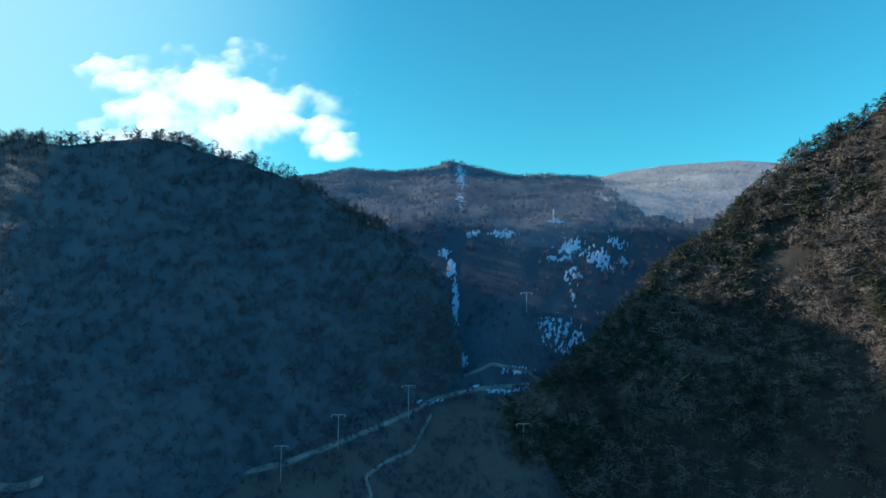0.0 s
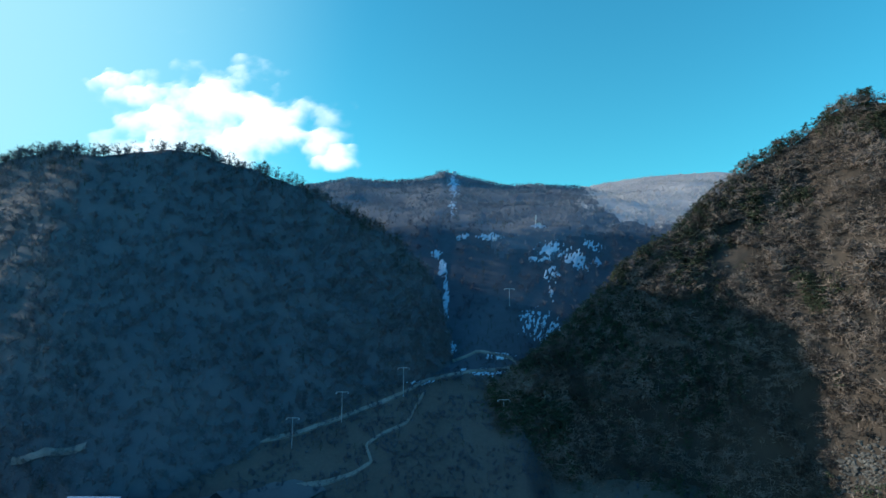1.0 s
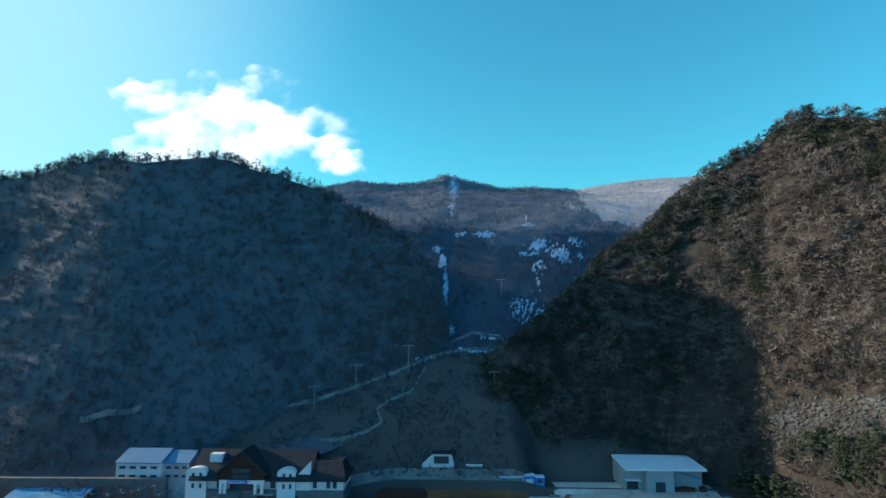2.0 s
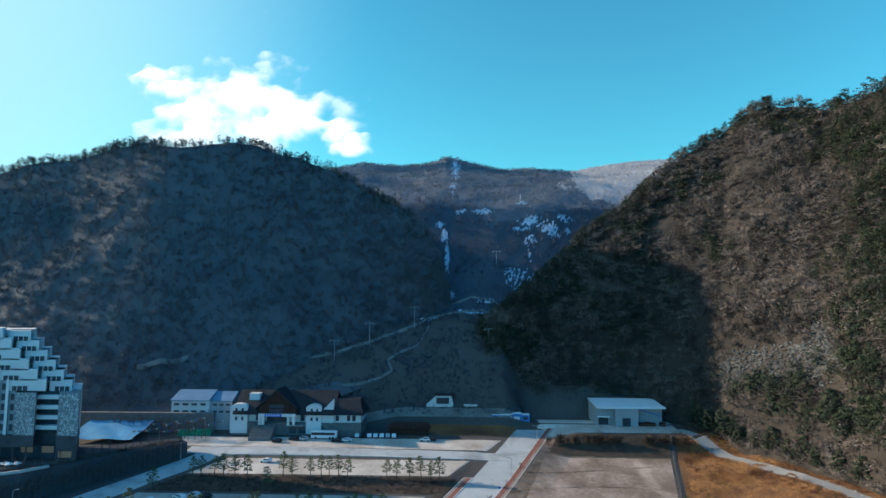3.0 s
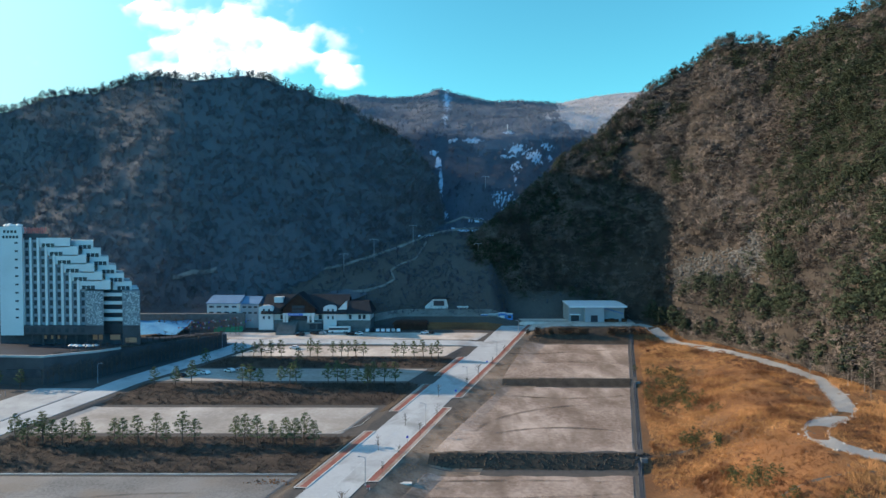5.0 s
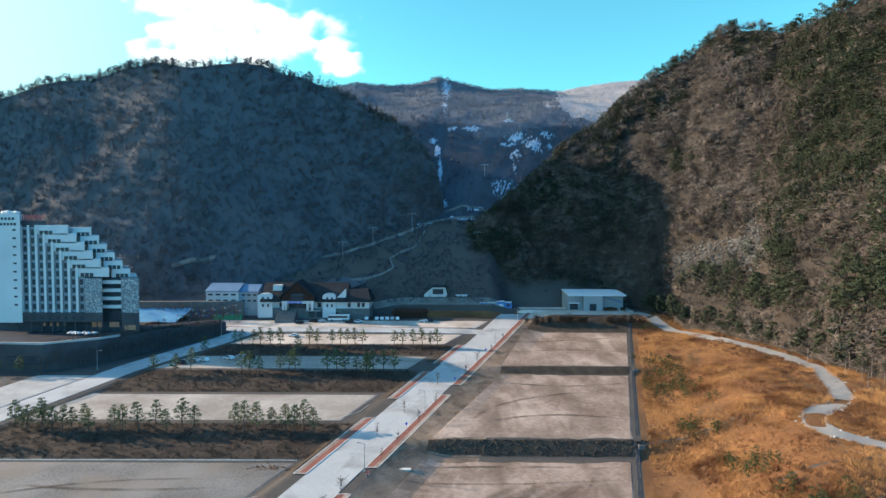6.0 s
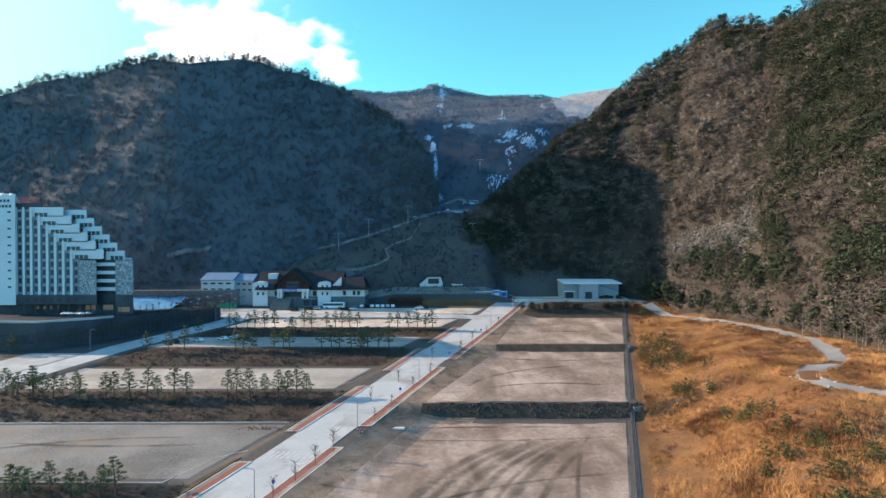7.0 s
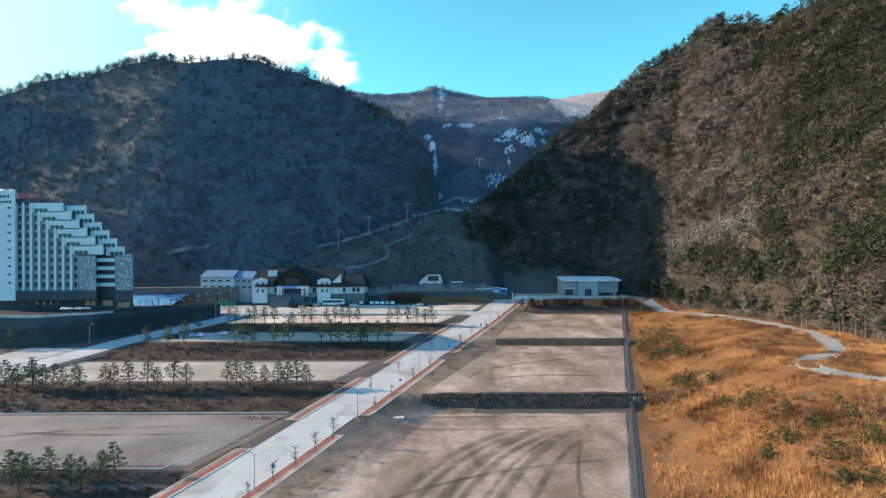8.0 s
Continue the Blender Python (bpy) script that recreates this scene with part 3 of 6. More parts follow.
def needles(centre, radius, n, flat=0.5, size=0.45):
    t = []
    for _ in range(n):
        d = rng.normal(size=3)
        d = d / np.linalg.norm(d) * radius * rng.uniform(0.35, 1.0)
        c = centre + d * (1, 1, flat)
        out = d / radius + np.array([0, 0, 0.7]) + rng.normal(0, 0.25, 3)
        e = np.cross(out, rng.normal(size=3))
        f = np.cross(out, e)
        e, f = e / np.linalg.norm(e), f / np.linalg.norm(f)
        t.append([c - e * radius * size, c + e * radius * size, c + f * radius * size * 0.9])
    return t


def pine_far(clumps=11, n=11, low=0.32, wide=0.26):
    """A pine one metre high for distant woods: clumps of needles round a stem."""
    t = [sliver(np.zeros(3), np.array([0, 0, 0.9]), 0.025)]
    for k in range(clumps):
        z = low + (0.94 - low) * k / (clumps - 1)
        r = wide * (1.08 - z) + 0.05
        c = np.array([rng.normal(0, r * 0.8), rng.normal(0, r * 0.8), z])
        t += needles(c, rng.uniform(0.12, 0.19), n, 0.4, 0.27)
    return np.array(t)


BARE = [bare_tree() for _ in range(7)]
BARE_LIGHT = [bare_tree(22) for _ in range(5)]
PINES = [pine_far() for _ in range(6)]
BUSHES = [bush() for _ in range(7)]
CROWNS = [round_crown() for _ in range(9)]
PINES_LIGHT = [pine_far(8, 9) for _ in range(6)]
PINES_FULL = [pine_far(15, 20, 0.22, 0.32) for _ in range(6)]
TUFTS = [tuft() for _ in range(6)]


def on_hill(hill, n, u0=0.0, u1=1.0, v0=0.0, v1=1.0):
    return rng.uniform(u0, u1, n), rng.uniform(v0, v1, n) ** 0.95


def wood(name, tris, mat, label, category="forest"):
    return tagged(tri_mesh(name, tris, mat), label, category, kind="stuff")


# shaded mountain: bare forest with pines near the crest
u, v = on_hill(left_hill, 11000, 0.08, 1.0, 0.0, 1.03)
p = left_hill.at(u, v)
pine = rng.uniform(size=len(u)) < 0.004 + 0.30 * smooth((v - 0.85) / 0.12) * (fbm(u * 12, v * 3, 11) > -0.2)
wood("bare_forest", scatter(BARE_LIGHT, p[~pine], rng.uniform(2.8, 4.8, (~pine).sum())), M_TWIG, "leafless forest tinted blue-grey for haze on the shaded mountain")
wood("pine_forest", scatter(PINES_LIGHT, p[pine], rng.uniform(3.5, 6.5, pine.sum())), M_NEEDLE, "dark pines along the mountain crest")
u = rng.uniform(0.18, 0.95, 420)
p = left_hill.at(u, rng.uniform(0.985, 1.02, 420))
wood("crest_pines", scatter(PINES, p[:260], rng.uniform(4.0, 6.8, 260)), M_NEEDLE, "row of tall thin pines along the skyline")
wood("crest_trees", scatter(BARE, p[260:], rng.uniform(4.0, 6.5, 160)), M_TWIG, "row of leafless trees along the skyline")

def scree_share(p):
    """How far the boulder fan and gully above, placed by camera bearing, cover the slope."""
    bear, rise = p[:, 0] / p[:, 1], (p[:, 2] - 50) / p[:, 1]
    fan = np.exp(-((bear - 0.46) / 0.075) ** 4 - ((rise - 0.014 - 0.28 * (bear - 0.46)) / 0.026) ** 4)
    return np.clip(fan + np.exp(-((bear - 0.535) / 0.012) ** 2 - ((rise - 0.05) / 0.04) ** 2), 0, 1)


# sunlit mountain: rounded bare trees, pines in dense stands, boulders
# stands of pine by bearing and rise from the camera's last position, with half widths and density
STANDS = [(0.72, 0.32, 0.13, 0.11, 0.95), (0.62, 0.34, 0.09, 0.06, 0.7), (0.70, 0.19, 0.11, 0.065, 0.95), (0.60, 0.145, 0.075, 0.035, 0.75), (0.365, 0.265, 0.045, 0.02, 0.75), (0.335, 0.285, 0.03, 0.04, 0.5),
          (0.505, 0.37, 0.07, 0.025, 0.85), (0.495, 0.26, 0.026, 0.016, 0.6), (0.405, 0.165, 0.02, 0.014, 0.85), (0.585, 0.095, 0.045, 0.026, 0.6), (0.575, 0.026, 0.045, 0.028, 0.85), (0.445, -0.02, 0.075, 0.022, 0.7),
          (0.585, -0.045, 0.07, 0.022, 0.7), (0.745, -0.02, 0.07, 0.05, 0.65), (0.775, 0.10, 0.04, 0.05, 0.7)]


def pine_share(p, u, v):
    bear, rise = p[:, 0] / p[:, 1], (p[:, 2] - 50) / p[:, 1]
    bear, rise = bear + 0.022 * fbm(u * 24, v * 10, 31), rise + 0.018 * fbm(u * 22, v * 11, 32)
    share_of = np.full(len(p), 0.012)
    for b0, r0, bw, rw, most in STANDS:
        share_of = np.maximum(share_of, most * np.exp(-(((bear - b0) / bw) ** 2 + ((rise - r0) / rw) ** 2) ** 2))
    # Dark pines added here to deepen the tone of the shaded side.
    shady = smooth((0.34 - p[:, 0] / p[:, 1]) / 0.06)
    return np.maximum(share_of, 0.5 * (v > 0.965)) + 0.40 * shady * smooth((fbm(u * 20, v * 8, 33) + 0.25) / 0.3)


u, v = on_hill(right_hill, 14500, 0.0, 0.97, 0.0, 1.01)
p = right_hill.at(u, v)
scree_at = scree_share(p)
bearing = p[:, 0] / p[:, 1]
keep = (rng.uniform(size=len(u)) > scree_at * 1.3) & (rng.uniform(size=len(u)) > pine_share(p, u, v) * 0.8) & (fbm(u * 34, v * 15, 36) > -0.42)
size = rng.uniform(3.2, 6.2, len(u)) * (1 + 0.45 * fbm(u * 26, v * 12, 35))
wood("scrub", scatter(CROWNS, p[keep], size[keep], 0.3), M_TWIG_SUNNY, "rounded leafless brown trees on the sunlit mountainside", "scrub")
u, v = on_hill(right_hill, 8800, 0.0, 0.97, 0.0, 1.01)
p = right_hill.at(u, v)
bearing = p[:, 0] / p[:, 1]
low_u, low_v = on_hill(right_hill, 1300, 0.35, 0.95, 0.0, 0.3)
u, v = np.concatenate([u, low_u]), np.concatenate([v, low_v])
p = right_hill.at(u, v)
bearing = p[:, 0] / p[:, 1]
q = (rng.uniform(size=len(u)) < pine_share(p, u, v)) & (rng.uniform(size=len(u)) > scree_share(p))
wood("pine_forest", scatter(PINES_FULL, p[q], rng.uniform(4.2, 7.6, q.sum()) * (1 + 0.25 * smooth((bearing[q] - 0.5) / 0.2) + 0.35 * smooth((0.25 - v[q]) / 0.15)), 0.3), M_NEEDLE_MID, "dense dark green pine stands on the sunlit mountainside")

# snow left on the ski runs of the far slopes: centre x, y and half sizes
SNOW = [(-10, 394, 3.5, 2.0), (-7, 388, 1.9, 3.5), (-5, 375, 1.5, 8.0), (-3, 358, 2.6, 4.0), (3, 402, 3.2, 1.6), (17, 402, 6.0, 1.8), (43, 410, 4.5, 3.0), (48, 396, 7.9, 3.2), (59, 392, 6.4, 3.8), (40, 392, 5.5, 1.1), (46, 386, 3.3, 3.0),
        (44, 379, 1.1, 3.6), (37, 366, 8.8, 6.0), (69, 399, 4.4, 2.2), (69, 392, 2.4, 2.2), (-1, 600, 5.0, 85.0), (-2, 457, 2.4, 20.0), (17, 354, 7.1, 1.6), (11, 347, 13.0, 1.9), (-14, 342, 5.4, 1.6)]


def snow_cover(x, y, k):
    cx, cy, rx, ry = SNOW[k]
    return 1 - ((x - cx) / rx) ** 2 - ((y - cy) / ry) ** 2 + (1.7 if k in (1, 2, 3) else 2.6) * fbm((0.6 * x + 0.8 * y) / 1.3, (0.6 * y - 0.8 * x) * (1.5 if ry < 20 else 0.4), 70 + k, 5)


def snow_field(k):
    """A ragged patch of old snow lying on a ski run, with a thin broken rim."""
    cx, cy, rx, ry = SNOW[k]
    xs, ys = np.arange(cx - 1.4 * rx, cx + 1.4 * rx, max(0.16, rx / 55)), np.linspace(cy - 1.4 * ry, cy + 1.4 * ry, int(min(max(20, 2.8 * ry / 0.15), 90)))
    a, b = np.meshgrid(xs, ys, indexing="ij")
    d = snow_cover(a, b, k) - (0.95 if k in (12, 17, 18, 19) else 0.3 if k in (1, 2, 3) else 0.6)
    z = ground_z(a, b) + np.where(d > 0, 0.12 + 0.2 * np.clip(d * 3, 0, 1), -0.12)
    on = (d > 0).ravel()
    f = grid_faces(*a.shape)
    f = f[on[f].sum(1) >= 2]
    used, back = np.unique(f, return_inverse=True)
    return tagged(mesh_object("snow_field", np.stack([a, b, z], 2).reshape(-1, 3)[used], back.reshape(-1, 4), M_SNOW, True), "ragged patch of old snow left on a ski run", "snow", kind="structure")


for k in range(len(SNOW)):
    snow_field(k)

# far slopes
n = 13000
q = np.column_stack([rng.uniform(-160, 260, n), 318 + 372 * rng.uniform(0, 1, n) ** 1.35])
clear = np.ones(n, bool)
for k in range(len(SNOW)):
    clear &= (snow_cover(q[:, 0], q[:, 1], k) < 0.3) | (rng.uniform(size=n) < 0.1)
q = q[clear & ((q[:, 1] > 352) | (rng.uniform(size=n) < 0.25))]
p = np.column_stack([q, ground_z(q[:, 0], q[:, 1])])
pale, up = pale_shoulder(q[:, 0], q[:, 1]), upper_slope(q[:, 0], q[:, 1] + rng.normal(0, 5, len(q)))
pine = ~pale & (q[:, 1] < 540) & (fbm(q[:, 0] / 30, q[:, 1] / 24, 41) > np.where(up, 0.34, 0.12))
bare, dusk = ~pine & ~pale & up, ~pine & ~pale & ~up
wood("bare_forest", scatter(BARE_LIGHT, p[bare], rng.uniform(2.4, 4.0, bare.sum())), M_TWIG_FAR, "leafless forest tinted blue-grey for haze on the distant slopes")
wood("bare_forest", scatter(BARE_LIGHT, p[dusk], rng.uniform(2.6, 4.2, dusk.sum())), M_TWIG_DUSK, "leafless forest coloured dark for shade between the ski runs")
wood("bare_forest", scatter(BARE_LIGHT, p[pale], rng.uniform(2.0, 3.4, pale.sum())), M_TWIG_PALE, "leafless forest coloured pale as sunlit on the far shoulder")
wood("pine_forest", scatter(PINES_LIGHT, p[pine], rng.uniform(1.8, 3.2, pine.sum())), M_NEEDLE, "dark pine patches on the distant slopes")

# Valley scrub takes the twig colour darkened for shade.
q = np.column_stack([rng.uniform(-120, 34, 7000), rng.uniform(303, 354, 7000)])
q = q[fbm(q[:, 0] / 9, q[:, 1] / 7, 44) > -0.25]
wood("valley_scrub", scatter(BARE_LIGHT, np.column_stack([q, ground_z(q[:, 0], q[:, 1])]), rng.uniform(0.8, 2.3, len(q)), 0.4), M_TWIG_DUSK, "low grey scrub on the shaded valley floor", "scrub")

# boulders of the scree
def rock(seed):
    bm = bmesh.new()
    bmesh.ops.create_icosphere(bm, subdivisions=1, radius=0.5)
    r = random.Random(seed)
    for w in bm.verts:
        w.co *= r.uniform(0.65, 1.15)
        w.co.z *= 0.75
    t = np.array([[tuple(w.co) for w in f.verts] for f in bm.faces])
    bm.free()
    return t


ROCKS = [rock(k) for k in range(6)]
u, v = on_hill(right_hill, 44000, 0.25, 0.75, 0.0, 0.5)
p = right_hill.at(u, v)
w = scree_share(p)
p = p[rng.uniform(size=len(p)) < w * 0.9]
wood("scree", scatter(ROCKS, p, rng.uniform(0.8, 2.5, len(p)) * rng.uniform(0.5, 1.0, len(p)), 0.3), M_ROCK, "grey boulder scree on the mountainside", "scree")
u, v = on_hill(right_hill, 260, 0.2, 0.9, 0.05, 0.95)
wood("outcrop", scatter(ROCKS, right_hill.at(u, v), rng.uniform(0.8, 2.0, 260), 0.4), M_ROCK, "pale rock outcrops among the scrub", "rock")

# dry grass field
n = 40000
q = np.column_stack([rng.uniform(0, 72, n), rng.uniform(70, 288, n)])
q[:, 0] += drain_x(q[:, 1]) + 2.5
track = np.array([(96, 292), (105, 278), (113, 258), (121, 236), (127, 212), (127, 196), (121, 180), (116, 168), (108, 156), (97, 150), (91, 142), (91, 134), (97, 127), (112, 121)], float)
fine = resample(track, np.linspace(0, 1, 200))
far = np.array([np.min((fine[:, 0] - a) ** 2 + (fine[:, 1] - b) ** 2) for a, b in q]) > 5.5
q = q[far & (fbm(q[:, 0] / 12, q[:, 1] / 12, 51) > -0.75)]
p = np.column_stack([q, ground_z(q[:, 0], q[:, 1]) - 0.05])
tall = smooth((fbm(q[:, 0] / 10, q[:, 1] / 14, 55) + 0.25) / 0.6)
wood("dry_grass", scatter(TUFTS, p, rng.uniform(0.3, 0.6, len(p)) + 0.9 * tall * rng.uniform(0.4, 1.0, len(p))), M_TUFT, "tall dry orange-brown grass covering the field", "grass")
THICKETS = [(83, 218, 6, 9), (80, 192, 5, 9), (72, 196, 3, 9), (68, 162, 3, 5), (74, 155, 1.5, 2), (70, 130, 3.6, 4.5), (68, 137, 1.6, 3), (70, 116, 2.1, 2), (65, 108, 2.7, 3), (71, 108, 2.7, 3), (77, 108, 2.2, 2), (68, 98, 2.9, 2.2),
            (76, 100, 1.6, 2.8), (68, 90, 1.8, 2.2), (60, 106, 1.6, 1.5), (65, 91, 1.8, 1.2)]
q = np.concatenate([np.column_stack([rng.normal(x, a * 0.62, n), rng.normal(y, b * 0.62, n)]) for x, y, a, b, n in ((x, y, a, b, 4 + int(0.75 * a * b)) for x, y, a, b in THICKETS)])
p = np.column_stack([q, ground_z(q[:, 0], q[:, 1])])
wood("young_pines", scatter([pine_far(18, 26, 0.05, 0.46) for _ in range(5)], p, rng.uniform(1.6, 3.1, len(p)), 0.35), M_SAPLING, "clumps of small green pines in the dry grass", "saplings")
n = 3000
q = np.column_stack([rng.uniform(4, 66, n), rng.uniform(80, 285, n)])
q[:, 0] += drain_x(q[:, 1])
far = np.array([np.min((fine[:, 0] - a) ** 2 + (fine[:, 1] - b) ** 2) for a, b in q]) > 9
q = q[far & (fbm(q[:, 0] / 11, q[:, 1] / 15, 62) > 0.08)]
p = np.column_stack([q, ground_z(q[:, 0], q[:, 1])])
wood("field_scrub", scatter(BUSHES, p, rng.uniform(0.7, 1.7, len(q)), 0.5), M_RUST, "low leafless scrub in the dry grass", "scrub")
q = fine[rng.integers(len(fine), size=260)] + rng.normal(0, 3.5, (260, 2))
q = q[np.array([np.min((fine[:, 0] - a) ** 2 + (fine[:, 1] - b) ** 2) for a, b in q]) > 9]
wood("track_scrub", scatter(BUSHES, np.column_stack([q, ground_z(q[:, 0], q[:, 1])]), rng.uniform(0.6, 1.7, len(q)), 0.4), M_BRUSH, "dark leafless bushes beside the gravel track", "scrub")


# ---- things: helpers ----
M_GLASS = material("dark_window_glass", (0.03, 0.04, 0.05), (0.07, 0.08, 0.09), 0.3, 1.0, rough=0.12, bump=0)
M_BAY = material("grey_window_bay", (0.26, 0.27, 0.285), (0.36, 0.37, 0.385), 0.2, 2.0, rough=0.6, bump=0.02)
M_PANEL = material("patterned_metal_panel", (0.15, 0.16, 0.175), (0.24, 0.25, 0.265), 0.4, 3.0, rough=0.5, bump=0.1)
M_RED = material("red_sign_paint", (0.45, 0.08, 0.07), (0.60, 0.14, 0.12), 1.0, 6.0, rough=0.5, bump=0)
# Dark slate, darkened further to stand for the mountain's shadow on the lodge.
M_SLATE = material("dark_slate_roof", (0.013, 0.014, 0.017), (0.028, 0.029, 0.033), 0.4, 3.0, rough=0.7, bump=0.3)
M_TIMBER = material("red_brown_timber", (0.032, 0.016, 0.012), (0.06, 0.03, 0.021), 0.6, 4.0, bump=0.2)
M_STONE = material("grey_stone_base", (0.10, 0.10, 0.10), (0.17, 0.168, 0.165), 0.5, 3.0, bump=0.3)
M_BLUE = material("blue_painted_steel", (0.05, 0.16, 0.42), (0.10, 0.26, 0.58), 0.3, 2.0, rough=0.5, bump=0.02)
M_SIGNBLUE = material("blue_sign_face", (0.03, 0.06, 0.40), (0.06, 0.10, 0.55), 1.0, 5.0, rough=0.4, bump=0)
M_ICE = material("pale_blue_ice", (0.05, 0.19, 0.36), (0.12, 0.35, 0.55), 0.15, 1.2, rough=0.6, bump=0.1)
M_GREEN = material("green_netting", (0.04, 0.22, 0.12), (0.08, 0.34, 0.18), 0.5, 4.0, bump=0.1)
M_POLE = material("grey_galvanised_steel", (0.25, 0.26, 0.28), (0.36, 0.37, 0.39), 0.8, 5.0, rough=0.45, bump=0, metal=0.3)
M_TYRE = material("black_rubber", (0.02, 0.02, 0.02), (0.035, 0.035, 0.035), 1, 6, bump=0)
# Hall roof coloured dark blue for the mountain's shadow lying on it.
M_SHADEROOF = material("shade_blue_roof_sheet", (0.11, 0.19, 0.29), (0.17, 0.26, 0.37), 0.2, 2.0, rough=0.5, bump=0.02)
M_SHEET = material("pale_roof_sheet", (0.70, 0.71, 0.72), (0.80, 0.81, 0.82), 0.2, 2.0, rough=0.5, bump=0.02)
PAINT = [material("car_paint_white", (0.66, 0.66, 0.66), (0.74, 0.74, 0.74), 1, 5, rough=0.25, bump=0), material("car_paint_black", (0.015, 0.015, 0.018), (0.025, 0.025, 0.03), 1, 5, rough=0.25, bump=0),
         material("car_paint_silver", (0.40, 0.41, 0.42), (0.48, 0.49, 0.50), 1, 5, rough=0.3, bump=0)]
M_WARM = bpy.data.materials.new("lit_lobby_window")
M_WARM.use_nodes = True
M_WARM.node_tree.nodes["Principled BSDF"].inputs["Emission Color"].default_value = (1.0, 0.62, 0.30, 1)
M_WARM.node_tree.nodes["Principled BSDF"].inputs["Emission Strength"].default_value = 0.025
M_WARM.node_tree.nodes["Principled BSDF"].inputs["Base Color"].default_value = (0.2, 0.15, 0.10, 1)


def thing(name, x, y, z, label, category, group=""):
    ob = new(name)
    ob.location = (x, y, z)
    return tagged(ob, label, category, group)


def origin(ob):
    o = Vector((0, 0, 0))
    while ob:
        o, ob = o + ob.location, ob.parent
    return o


def block(x0, x1, y0, y1, z0, z1):
    return [(x, y, z) for x in (x0, x1) for y in (y0, y1) for z in (z0, z1)]


BLOCK_FACES = [(0, 1, 3, 2), (4, 6, 7, 5), (0, 4, 5, 1), (2, 3, 7, 6), (0, 2, 6, 4), (1, 5, 7, 3)]


def blocks(name, items, mat, parent, label=""):
    """One mesh of blocks given by world corners, as a part of parent."""
    o = np.array(origin(parent)) if parent else 0
    v = np.concatenate([np.array(block(*b), float) for b in items]) - o
    f = np.concatenate([np.array(BLOCK_FACES) + 8 * k for k in range(len(items))])
    ob = mesh_object(name, v, f, mat)
    ob.parent = parent
    if label:
        tagged(ob, label)
    return ob


def prism(name, outline, z0, z1, mat, parent=None, label=""):
    """An upright prism over a plan outline."""
    o = origin(parent) if parent else Vector((0, 0, 0))
    bm = bmesh.new()
    lo = [bm.verts.new((x - o.x, y - o.y, z0 - o.z)) for x, y in outline]
    hi = [bm.verts.new((x - o.x, y - o.y, z1 - o.z)) for x, y in outline]
    bm.faces.new(hi), bm.faces.new(lo[::-1])
    for i in range(len(lo)):
        j = (i + 1) % len(lo)
        bm.faces.new((lo[i], lo[j], hi[j], hi[i]))
    return linked(name, bm, mat, parent, label)


def linked(name, bm, mat, parent=None, label=""):
    bmesh.ops.recalc_face_normals(bm, faces=bm.faces)
    me = bpy.data.meshes.new(name)
    bm.to_mesh(me)
    bm.free()
    me.materials.append(mat)
    ob = new(name, me)
    ob.parent = parent
    if label:
        tagged(ob, label)
    return ob


def side_profile(name, prof, x0, x1, mat, parent, label=""):
    """A solid with a (y, z) outline, drawn out along x."""
    o = origin(parent)
    bm = bmesh.new()
    a = [bm.verts.new((x0 - o.x, y - o.y, z - o.z)) for y, z in prof]
    b = [bm.verts.new((x1 - o.x, y - o.y, z - o.z)) for y, z in prof]
    bm.faces.new(a), bm.faces.new(b[::-1])
    for i in range(len(a)):
        j = (i + 1) % len(a)
        bm.faces.new((a[j], a[i], b[i], b[j]))
    return linked(name, bm, mat, parent, label)


def front_profile(name, prof, y0, y1, mat, parent, label=""):
    """A solid with an (x, z) outline, drawn out along y."""
    o = origin(parent)
    bm = bmesh.new()
    a = [bm.verts.new((x - o.x, y0 - o.y, z - o.z)) for x, z in prof]
    b = [bm.verts.new((x - o.x, y1 - o.y, z - o.z)) for x, z in prof]
    bm.faces.new(a), bm.faces.new(b[::-1])
    for i in range(len(a)):
        j = (i + 1) % len(a)
        bm.faces.new((a[j], a[i], b[i], b[j]))
    return linked(name, bm, mat, parent, label)


def tube(name, pts, radius, mat, parent=None, sides=6, taper=1.0, label=""):
    """A round bar through world points."""
    o = origin(parent) if parent else Vector((0, 0, 0))
    bm = bmesh.new()
    rings = []
    for k, p in enumerate(pts):
        d = (Vector(pts[min(k + 1, len(pts) - 1)]) - Vector(pts[max(k - 1, 0)])).normalized()
        q = d.to_track_quat("Z", "Y")
        r = radius * (1 + (taper - 1) * k / (len(pts) - 1))
        rings.append([bm.verts.new(Vector(p) - o + q @ Vector((math.cos(a) * r, math.sin(a) * r, 0))) for a in (2 * math.pi * i / sides for i in range(sides))])
    for a, b in zip(rings, rings[1:]):
        for i in range(sides):
            bm.faces.new((a[i], a[(i + 1) % sides], b[(i + 1) % sides], b[i]))
    bm.faces.new(rings[0][::-1]), bm.faces.new(rings[-1])
    return linked(name, bm, mat, parent, label)


def share(first, name, shift, parent):
    """Another part on the same mesh, moved by shift."""
    ob = new(name, first.data)
    ob.parent = parent
    ob.location = first.location + Vector(shift)
    return ob


# ---- hotel ----
hotel = thing("hotel", -160, 240, 14, "white stepped hotel tower with dark base storeys and rooftop signs", "hotel")
HF = 3.43


def hx(p):
    return p / 4.29 - 182.75


def hz(q):
    return 151.5 - q * 0.2299


